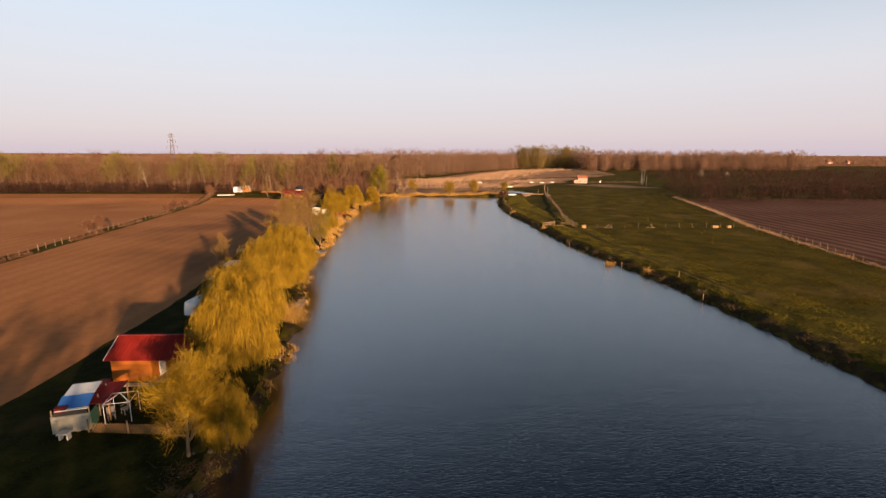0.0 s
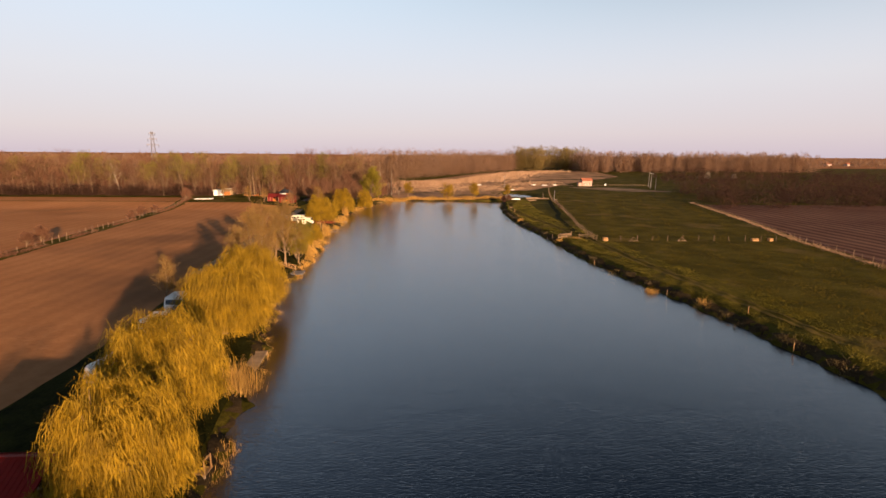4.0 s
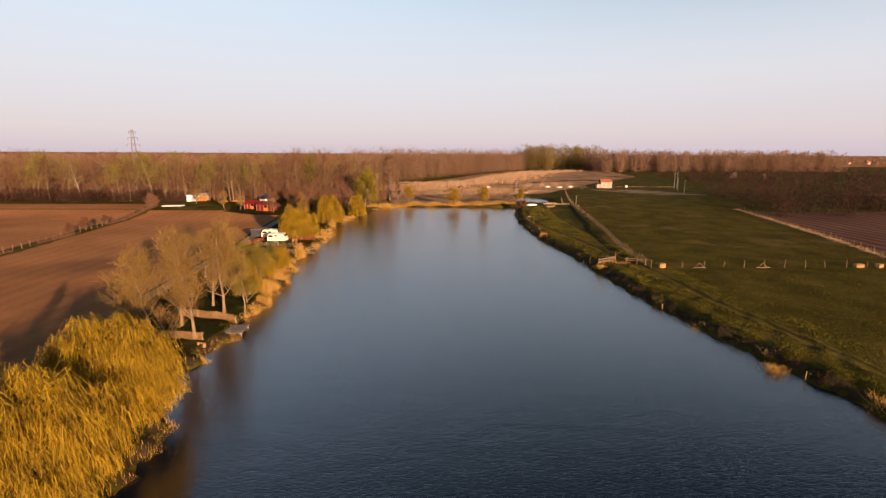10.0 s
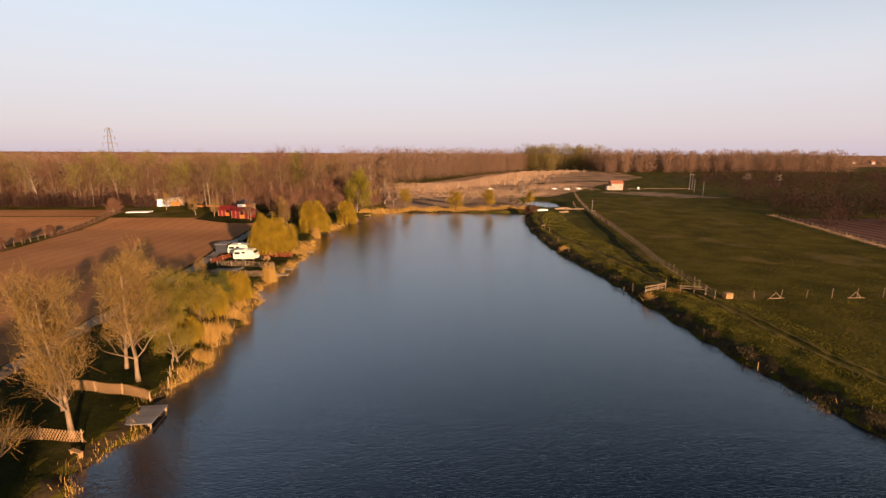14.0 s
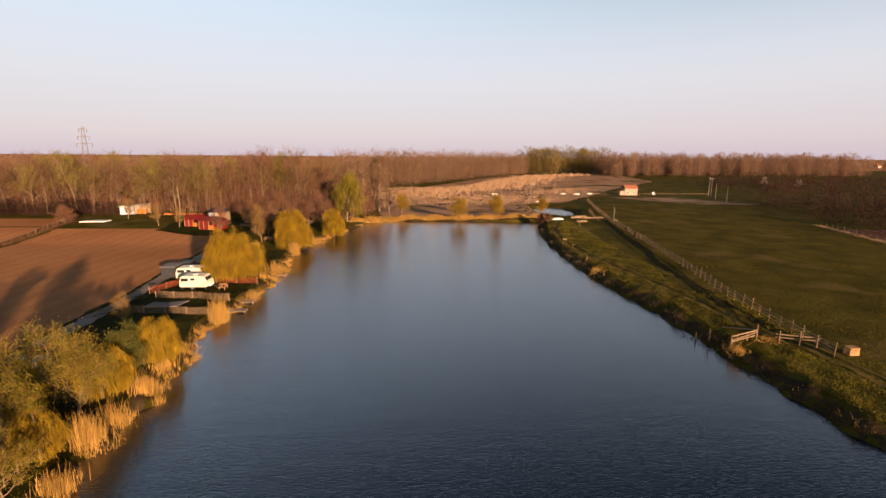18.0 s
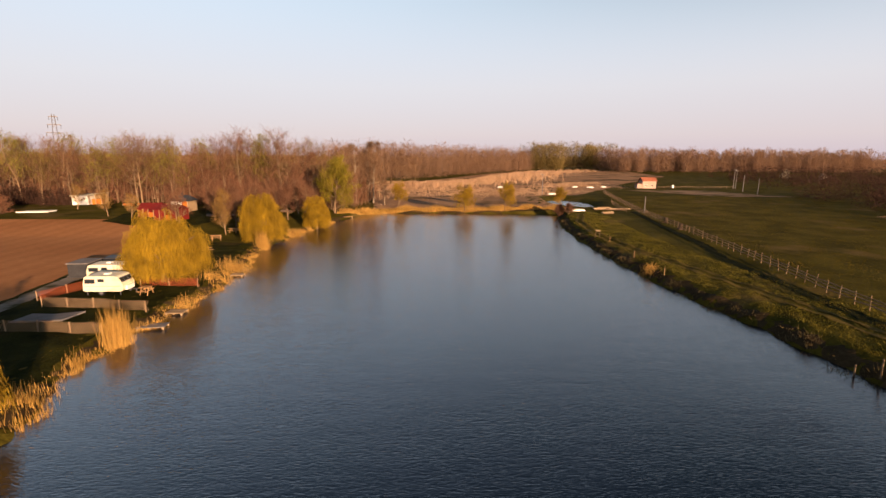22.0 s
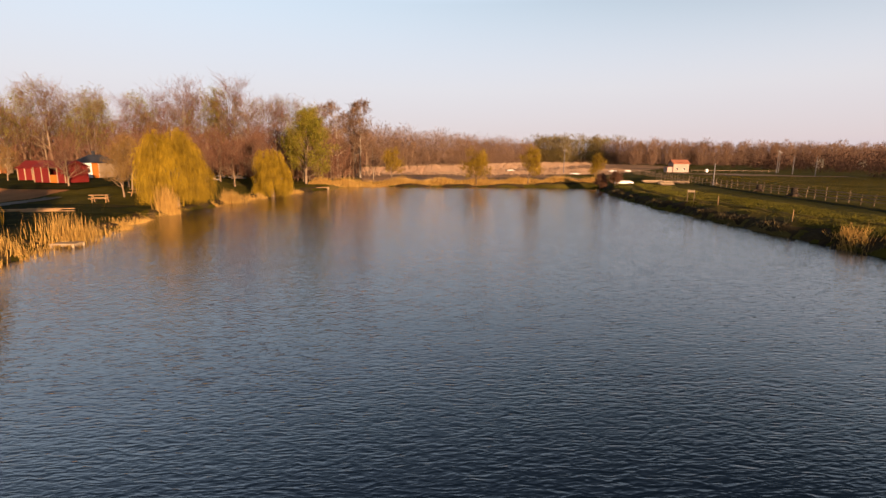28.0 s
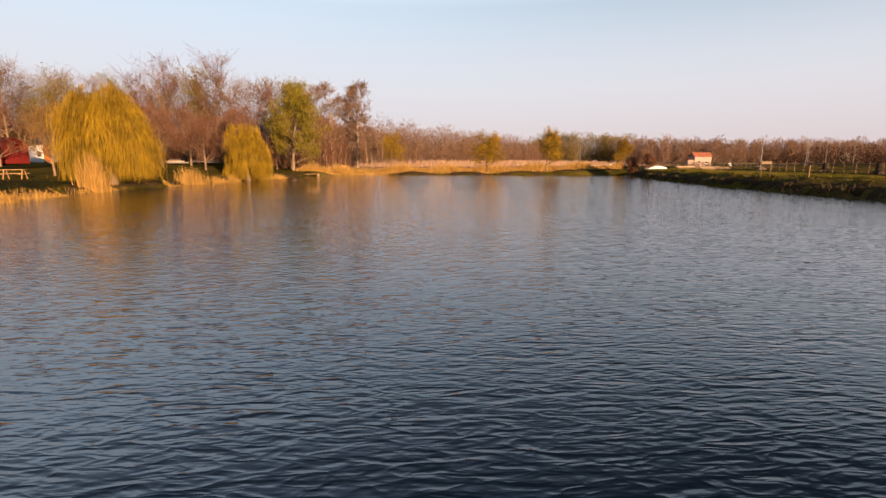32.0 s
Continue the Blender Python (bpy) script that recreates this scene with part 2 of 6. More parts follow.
STONE = mat("pale_stone", (0.38, 0.35, 0.30), (0.52, 0.48, 0.42), 1.2, 0.9, 0.5, 7, rnd=0.15)


def glass(name, colour, rough=0.08):
    m = bpy.data.materials.new(name)
    m.use_nodes = True
    p = m.node_tree.nodes["Principled BSDF"]
    p.inputs["Base Color"].default_value, p.inputs["Roughness"].default_value = (*colour, 1), rough
    return m


PANE = glass("dark_window_glass", (0.02, 0.025, 0.03))


def water_material():
    """Dark pond water with crisp wind ripples of several sizes running across the pond."""
    m = bpy.data.materials.new("pond_water")
    m.use_nodes = True
    n, l = m.node_tree.nodes, m.node_tree.links
    p = n["Principled BSDF"]
    p.inputs["Base Color"].default_value = (0.003, 0.007, 0.015, 1)
    p.inputs["Roughness"].default_value, p.inputs["IOR"].default_value = 0.03, 1.9
    geo = n.new("ShaderNodeNewGeometry")
    total = None
    # across, along, height, turn, sharp crests
    for sx, sy, amount, turn, crest in ((0.25, 0.6, 0.014, 10, False), (1.5, 4.5, 0.017, -6, True), (2.8, 8.2, 0.0115, 10, True), (5.6, 14.0, 0.004, -14, False)):
        mp = n.new("ShaderNodeMapping")
        mp.inputs["Scale"].default_value = (sx, sy, 1)
        mp.inputs["Rotation"].default_value = (0, 0, radians(turn))
        l.new(geo.outputs["Position"], mp.inputs["Vector"])
        tx = n.new("ShaderNodeTexNoise")
        tx.inputs["Scale"].default_value, tx.inputs["Detail"].default_value = 1.0, 1.5
        tx.inputs["Distortion"].default_value = 0.4
        l.new(mp.outputs[0], tx.inputs["Vector"])
        out = tx.outputs[0]
        if crest:
            off, ab = n.new("ShaderNodeMath"), n.new("ShaderNodeMath")
            off.operation, ab.operation = "SUBTRACT", "SMOOTH_MIN"
            l.new(out, off.inputs[0])
            off.inputs[1].default_value = 0.5
            neg = n.new("ShaderNodeMath")
            neg.operation = "MULTIPLY"
            neg.inputs[1].default_value = -1
            l.new(off.outputs[0], neg.inputs[0])
            l.new(off.outputs[0], ab.inputs[0]), l.new(neg.outputs[0], ab.inputs[1])
            ab.inputs[2].default_value = 0.015
            out = ab.outputs[0]
            amount = amount * 1.6
        ma = n.new("ShaderNodeMath")
        ma.operation = "MULTIPLY_ADD"
        l.new(out, ma.inputs[0])
        ma.inputs[1].default_value = amount
        if total:
            l.new(total, ma.inputs[2])
        else:
            ma.inputs[2].default_value = 0
        total = ma.outputs[0]
    bp = n.new("ShaderNodeBump")
    bp.inputs["Strength"].default_value, bp.inputs["Distance"].default_value = 1.0, 1.0
    l.new(total, bp.inputs["Height"]), l.new(bp.outputs[0], p.inputs["Normal"])
    return m


WATER = water_material()


# ---- mesh helpers ----
class Geo:
    """Gathers vertices and faces for one mesh."""

    def __init__(self):
        self.v, self.f = [], []

    def box(self, c, s, rz=0.0, taper=1.0):
        k, sn, cs = len(self.v), math.sin(rz), math.cos(rz)
        for z, w in ((-0.5, 1.0), (0.5, taper)):
            for x, y in ((-0.5, -0.5), (0.5, -0.5), (0.5, 0.5), (-0.5, 0.5)):
                a, b = x * s[0] * w, y * s[1] * w
                self.v.append((c[0] + a * cs - b * sn, c[1] + a * sn + b * cs, c[2] + z * s[2]))
        self.f += [tuple(k + i for i in q) for q in ((3, 2, 1, 0), (4, 5, 6, 7), (0, 1, 5, 4), (1, 2, 6, 5), (2, 3, 7, 6), (3, 0, 4, 7))]
        return self

    def beam(self, a, b, w, h=None):
        """A square bar from a to b."""
        a, b = Vector(a), Vector(b)
        d = (b - a).normalized()
        u = d.cross(Vector((0, 0, 1)))
        u = u.normalized() if u.length > 1e-4 else Vector((1, 0, 0))
        n = u.cross(d)
        u, n, k = u * w / 2, n * (h or w) / 2, len(self.v)
        for p in (a, b):
            self.v += [tuple(p - u - n), tuple(p + u - n), tuple(p + u + n), tuple(p - u + n)]
        self.f += [tuple(k + i for i in q) for q in ((3, 2, 1, 0), (4, 5, 6, 7), (0, 1, 5, 4), (1, 2, 6, 5), (2, 3, 7, 6), (3, 0, 4, 7))]
        return self

    def tube(self, pts, radii, sides=6, cap=True):
        k = len(self.v)
        for i, p in enumerate(pts):
            p = Vector(p)
            d = Vector(pts[min(i + 1, len(pts) - 1)]) - Vector(pts[max(i - 1, 0)])
            d.normalize()
            u = d.cross(Vector((0.13, 0.99, 0.05)))
            u = u.normalized() if u.length > 1e-3 else Vector((1, 0, 0))
            w = d.cross(u)
            for j in range(sides):
                a = 2 * math.pi * j / sides
                self.v.append(tuple(p + (u * math.cos(a) + w * math.sin(a)) * radii[i]))
        for i in range(len(pts) - 1):
            for j in range(sides):
                a, b = k + i * sides + j, k + i * sides + (j + 1) % sides
                self.f.append((a, b, b + sides, a + sides))
        if cap:
            self.f.append(tuple(k + (len(pts) - 1) * sides + j for j in range(sides)))
            self.f.append(tuple(k + j for j in reversed(range(sides))))
        return self

    def poly(self, pts):
        k = len(self.v)
        self.v += [tuple(p) for p in pts]
        self.f.append(tuple(range(k, k + len(pts))))
        return self

    def slab(self, pts, t):
        """A flat polygon of thickness t below it."""
        k, n = len(self.v), len(pts)
        self.v += [tuple(p) for p in pts] + [(p[0], p[1], p[2] - t) for p in pts]
        self.f.append(tuple(range(k, k + n)))
        self.f.append(tuple(reversed(range(k + n, k + 2 * n))))
        self.f += [(k + i, k + n + i, k + n + (i + 1) % n, k + (i + 1) % n) for i in range(n)]
        return self

    def mesh(self, name, material, smooth=False):
        me = bpy.data.meshes.new(name)
        me.from_pydata(self.v, [], self.f)
        me.materials.append(material)
        if smooth:
            me.polygons.foreach_set("use_smooth", [True] * len(me.polygons))
        me.update()
        return me


def part(name, geo, material, parent=None, label="", smooth=False):
    ob = new(name, geo.mesh(name, material, smooth) if isinstance(geo, Geo) else geo)
    if parent:
        ob.parent = parent
    return tagged(ob, label)


def thing(name, label, category, m=None, group="", kind=""):
    ob = new(name)
    if m:
        ob.matrix_world = m
    return tagged(ob, label, category, group, kind)


def structure(name, geo, material, label, smooth=False, kind="structure"):
    return tagged(part(name, geo, material, None, "", smooth), label, name.split("_")[-1], kind=kind)


def quads(name, a, b, c, d, material):
    """A mesh of loose quads from four arrays of corners."""
    n = len(a)
    v = np.stack([a, b, c, d], 1).reshape(-1, 3).astype(np.float32)
    me = bpy.data.meshes.new(name)
    me.vertices.add(4 * n), me.loops.add(4 * n), me.polygons.add(n)
    me.vertices.foreach_set("co", v.ravel())
    me.loops.foreach_set("vertex_index", np.arange(4 * n, dtype=np.int32))
    me.polygons.foreach_set("loop_start", np.arange(0, 4 * n, 4, dtype=np.int32))
    me.materials.append(material)
    me.update(calc_edges=True)
    return me


def blades(name, base, way, width, material, rng, tip=0.25):
    """Thin leaves: from base along way, with the given widths."""
    side = np.cross(way, rng.normal(size=way.shape))
    side /= np.linalg.norm(side, axis=1, keepdims=True) + 1e-9
    s = side * width[:, None] / 2
    return quads(name, base - s, base + s, base + way + s * tip, base + way - s * tip, material)


# ---- ground and water ----
LEFT = [(-30, -12), (26, -12), (38, -12), (49, -13.5), (57, -14.4), (62, -15.5), (72, -17.5), (81, -20.6), (86, -20.6), (91, -20), (103, -20.3), (113, -20.9),
        (121, -21.6), (127, -23.2), (131, -23.6), (134, -22.6), (138, -22.8), (143, -21.9), (150, -22.6), (157, -23.1), (166, -24.6), (173, -24.0), (184, -22.3), (198, -19), (206, -17), (214, -10)]
RIGHT = [(-30, 38), (48, 38), (60, 37), (75, 35), (85, 32.8), (97, 30.5), (107, 29.4), (120, 28.7), (132, 28.2), (141, 27), (153, 26), (176, 26.5), (190, 28), (200, 30), (207, 32), (214, 35)]


def along(table, y):
    return np.interp(y, [p[0] for p in table], [p[1] for p in table])


def inland(x, y):
    """Metres from the water's edge, positive on land."""
    wig = 0.5 * np.sin(y * 0.9 + 2 * np.sin(y * 0.23)) + 0.3 * np.sin(y * 2.3 + 1)
    dl, dr = along(LEFT, y) + wig - x, x - along(RIGHT, y) + 0.5 * wig
    df = y - (213.8 + 0.5 * np.sin(x * 0.7) - 0.004 * (x - 8) ** 2 * (x > 8))
    d = np.maximum(np.maximum(dl, dr), np.maximum(df, -28 - y))
    inlet = (np.sqrt(((x - 44) / 6.0) ** 2 + ((y - 238) / 13.0) ** 2) - 1) * 6
    return np.minimum(d, inlet)


def height(x, y):
    d = inland(x, y)
    lo = np.interp(d, [-5, -0.6, 0, 0.5, 2, 7], [-1.8, -0.3, 0, 0.32, 0.65, 0.8])
    hi = np.interp(d, [-5, -0.6, 0, 0.6, 2.5, 8], [-1.8, -0.3, 0, 0.5, 1.0, 1.0])
    w = np.clip((x - 5) / 20, 0, 1) * (y < 260)
    bumps = (0.07 + 0.06 * (x > 20)) * np.sin(x * 1.7 + np.sin(y * 1.1)) * np.sin(y * 1.3 + np.sin(x * 0.9)) * np.clip(1.5 - np.abs(d - 4) / 3.5, 0, 1)
    rise = 1.1 * np.clip((y - 174) / 16, 0, 1) * np.clip((-x - 25) / 8, 0, 1) * np.clip((260 - y) / 30, 0, 1)
    return lo * (1 - w) + hi * w + bumps + rise


def h1(x, y):
    return float(height(np.array([float(x)]), np.array([float(y)]))[0])


def sheet(xs, ys, lift=0.0):
    """A grid draped on the ground; xs may be a list of one row per y."""
    xs, ys = np.asarray(xs, float), np.asarray(ys, float)
    X = xs if xs.ndim == 2 else np.tile(xs, (len(ys), 1))
    Y = np.tile(ys[:, None], (1, X.shape[1]))
    Z = height(X.ravel(), Y.ravel()) + lift
    g = Geo()
    g.v = np.stack([X.ravel(), Y.ravel(), Z], 1).tolist()
    n = X.shape[1]
    g.f = [(j * n + i, j * n + i + 1, (j + 1) * n + i + 1, (j + 1) * n + i) for j in range(len(ys) - 1) for i in range(n - 1)]
    return g


far = np.array([70, 90, 120, 160, 220, 300, 420, 600, 900, 1400, 2200, 3400, 4800])
gx = np.concatenate([-far[::-1], np.arange(-60, -30, 3), np.arange(-30, -8, 0.5), np.arange(-8, 22, 3), np.arange(22, 44, 0.5), np.arange(44, 68, 2)])
gx = np.concatenate([gx, far])
gy = np.concatenate([-far[::-1], np.arange(-60, 10, 5), np.arange(10, 205, 1.0), np.arange(205, 222, 0.5), np.arange(222, 262, 2), [280, 300, 340, 400, 500, 650, 900, 1400, 2200, 3400, 4800]])
structure("ground", sheet(gx, gy), GRASS, "short green meadow grass sloping to the pond", True)
water = structure("water", Geo().poly([(-60, -60, 0), (70, -60, 0), (70, 262, 0), (-60, 262, 0)]), WATER, "dark rippled pond water reflecting the evening sky")


def strip(x0, x1, ys, n, lift, wig=0.0, seed=1):
    """A draped strip between two edges given as tables over y, with wavering edges."""
    rng = np.random.default_rng(seed)
    rows = []
    for y in ys:
        a, b = along(x0, y) + wig * rng.normal(), along(x1, y) + wig * rng.normal()
        rows.append(np.linspace(a, b, n))
    return sheet(rows, ys, lift)


FENCE_L = [(-60, -62), (83, -71.5), (110, -74.2), (130, -76.2), (157, -79.5), (185, -83), (200, -87)]
TRACK = [(-60, -31.5), (40, -32.5), (122, -36.2), (137, -36.6), (151, -38.2), (160, -38.8), (200, -42)]
FIELD_EDGE = [(-60, -30.4), (30, -30.4), (60, -30.6), (80, -32.6), (100, -36.4), (122, -37.8), (137, -38.2), (151, -39.8), (160, -40.4), (200, -43.6)]
# strip from willows to field, with their shade put into its colour
structure("lawn", strip([(y, x + 0.1) for y, x in FIELD_EDGE], [(y, x - 1.2) for y, x in LEFT], np.arange(-28, 170, 1.0), 14, 0.035, 0.1, 7), LAWN, "mown lawn between willows and field, shade darkened into its colour", True)
structure("field_brown", strip([(y, x + 1.6) for y, x in FENCE_L], FIELD_EDGE, np.arange(-60, 190, 2.0), 30, 0.05, 0.15), SOIL, "bare brown ploughed field", True)
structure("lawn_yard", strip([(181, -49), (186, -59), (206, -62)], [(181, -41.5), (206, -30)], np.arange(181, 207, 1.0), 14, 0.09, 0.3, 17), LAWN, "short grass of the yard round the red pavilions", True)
structure("field_beyond_fence", strip([(-60, -420), (212, -420)], [(y, x - 2.2) for y, x in FENCE_L], np.arange(-60, 208, 4.0), 30, 0.05, 0.2, 2), SOIL, "bare brown ploughed field behind a post fence", True)
structure("track", strip([(y, x - 0.9) for y, x in TRACK], [(y, x + 0.9) for y, x in TRACK], np.arange(90, 176, 0.7), 6, 0.06, 0.12, 3), GRAVEL, "pale gravel farm track with two wheel ruts", True)
FENCE_F = [(-60, 64), (60, 73), (80, 75), (118, 82), (144, 90), (174, 98), (198, 104)]
structure("field_dark", strip([(y, x + 1.5) for y, x in FENCE_F], [(-60, 420), (212, 420)], np.arange(-60, 196, 4.0), 30, 0.05, 0.2, 4), SOIL_DARK, "dark ploughed field with curved furrows", True)
structure("sandy_path", strip([(254, 104), (286, 82)], [(254, 126), (286, 113)], np.arange(254, 287, 2.0), 8, 0.06, 0.8, 11), PATH_SAND, "bare sandy patch beside the thicket", True)
structure("plain_far", sheet(np.linspace(-4500, 4500, 30), np.array([720, 1000, 1500, 2400, 3500, 4700]), 0.3), SOIL, "distant bare plain below the horizon", True)
structure("marsh", strip([(214, -12), (300, -22), (330, -10), (370, 10), (440, 40), (530, 85)], [(214, 34), (222, 36), (255, 38), (258, 52), (300, 80), (330, 98), (420, 165), (530, 185)], np.arange(216.5, 530, 2.5), 40, 0.05, 0.6, 5), MARSH, "dry tan reed marsh with darker wet patches", True)

BANK_PATH = [(60, 42), (100, 37.2), (111, 37.0), (119, 36.6), (124, 34.4), (130, 34.4), (142, 33.2), (160, 30.4), (176, 29.6), (192, 32), (206, 37)]
structure("path_worn", strip([(y, x - 0.9) for y, x in BANK_PATH], [(y, x - 0.3) for y, x in BANK_PATH], np.arange(60, 206, 0.6), 4, 0.045, 0.08, 6), PATH_GRASS, "pale worn wheel rut through bank grass", True)
structure("path_worn_east", strip([(y, x + 0.5) for y, x in BANK_PATH], [(y, x + 1.0) for y, x in BANK_PATH], np.arange(60, 206, 0.6), 4, 0.045, 0.08, 16), PATH_GRASS, "pale worn wheel rut through bank grass", True)
DITCH_LINE = [(117, 36.4), (135, 36.9), (156, 39.6), (166, 42.6), (183, 45.4), (200, 49), (210, 51)]
structure("ditch", strip([(y, x - 0.8) for y, x in DITCH_LINE], [(y, x + 0.7) for y, x in DITCH_LINE], np.arange(117, 210, 0.6), 5, 0.03, 0.15, 8), DITCH, "damp dark ditch along the fence", True)
structure("bank_edge", strip([(y, x + 0.05) for y, x in RIGHT], [(y, x + 1.5) for y, x in RIGHT], np.arange(20, 207, 0.5), 6, 0.03, 0.25, 9), MUD, "steep muddy bank edge with roots", True)
structure("bank_edge_west", strip([(y, x - 0.9) for y, x in LEFT], [(y, x + 0.1) for y, x in LEFT], np.arange(20, 207, 0.5), 5, 0.03, 0.25, 10), MUD, "muddy bank edge below the willows", True)

structure("bank_edge_north", sheet(np.arange(-9, 33, 0.5), np.array([213.5, 213.9, 214.3, 214.8]), 0.07), MUD, "dark muddy edge of the far shore", True)


# ---- trees ----
def limb(g, rng, p, d, length, r, depth, tips, droop=0.0, kids=3, sides=5):
    """One tapered limb that bends, and its side limbs; its thin ends are gathered in tips."""
    pts, rad, steps = [p.copy()], [r], 4
    for i in range(steps):
        d = (d + Vector(rng.normal(size=3) * 0.13) + Vector((0, 0, 0.05 - droop * i / steps))).normalized()
        p = p + d * length / steps
        pts.append(p.copy()), rad.append(max(0.012, r * (1 - 0.8 * (i + 1) / steps)))
    g.tube(pts, rad, sides if r > 0.06 else 3, cap=False)
    if depth == 0:
        tips += [(pts[2], d), (pts[3], d), (pts[4], d)]
        return
    for k in range(kids):
        i = 1 + (k * 3) // kids + (1 if rng.random() < 0.5 else 0)
        a = rng.uniform(0, 2 * math.pi)
        side = Vector((math.cos(a), math.sin(a), rng.uniform(0.0, 0.5)))
        limb(g, rng, pts[i], (d * 0.75 + side * 0.7).normalized(), length * rng.uniform(0.5, 0.72), rad[i] * 0.62, depth - 1, tips, droop, kids, sides)
    tips.append((pts[4], d))


def spray(tips, rng, per, length, width, spread):
    """Blades that fan out from the ends of the limbs."""
    P = np.repeat(np.array([t[0] for t in tips]), per, 0)
    D = np.repeat(np.array([t[1] for t in tips]), per, 0)
    n = len(P)
    W = D * 0.7 + rng.normal(size=(n, 3)) * spread + np.array([0, 0, 0.15])
    W /= np.linalg.norm(W, axis=1, keepdims=True)
    L = length * rng.uniform(0.4, 1.2, n)
    P = P + rng.normal(size=(n, 3)) * length * 0.25
    return P, W * L[:, None], width * rng.uniform(0.5, 1.3, n)


def bare_tree(seed, h, clear=0.35, spread=0.5, twig=TWIG, bark=BARK, per=10, width=0.05, tl=1.0, leaves=None, leaf_n=0, leaf=0.25, kids=4, depth=2, r=0.16, rise=(0.35, 1.0),
              name="bare_tree", label="leafless tree with a fine twiggy crown", category="tree"):
    """A tree with a tapered trunk, limbs, fine twigs and, where it buds, small leaf tufts."""
    rng = np.random.default_rng(seed)
    root, g, tips = thing(name, label, category), Geo(), []
    p, d = Vector((0, 0, -0.1)), Vector((0, 0, 1))
    pts, rad, steps = [p.copy()], [r * 1.4], 9
    for i in range(steps):
        d = (d + Vector((*rng.normal(size=2) * 0.06, 0.1))).normalized()
        p = p + d * h * 0.9 / steps
        pts.append(p.copy()), rad.append(r * (1 - 0.9 * (i + 1) / steps) + 0.015)
    g.tube(pts, rad, 7, cap=False)
    for i in range(1, steps + 1):
        f = i / steps
        if f < clear:
            continue
        for k in range(3 if f < 0.9 else 2):
            a = rng.uniform(0, 2 * math.pi)
            up = rng.uniform(*rise)
            out = Vector((math.cos(a), math.sin(a), up)).normalized()
            limb(g, rng, pts[i], out, h * spread * (1.1 - 0.55 * f) * rng.uniform(0.7, 1.1) * 0.7, rad[i] * 0.6, depth - 1, tips, 0, kids, 3)
    part("trunk", g, bark, root, smooth=True)
    P, W, wd = spray(tips, rng, per, tl, width, 0.55)
    part("crown", blades("crown", P, W, wd, twig, rng), twig, root)
    if leaves:
        pick = rng.integers(0, len(P), leaf_n)
        P2 = P[pick] + W[pick] * rng.uniform(0.2, 1.1, leaf_n)[:, None] + rng.normal(size=(leaf_n, 3)) * 0.2
        W2 = rng.normal(size=(leaf_n, 3))
        W2 /= np.linalg.norm(W2, axis=1, keepdims=True)
        part("foliage", blades("foliage", P2, W2 * leaf, np.full(leaf_n, leaf * 0.6), leaves, rng, 0.5), leaves, root)
    return root


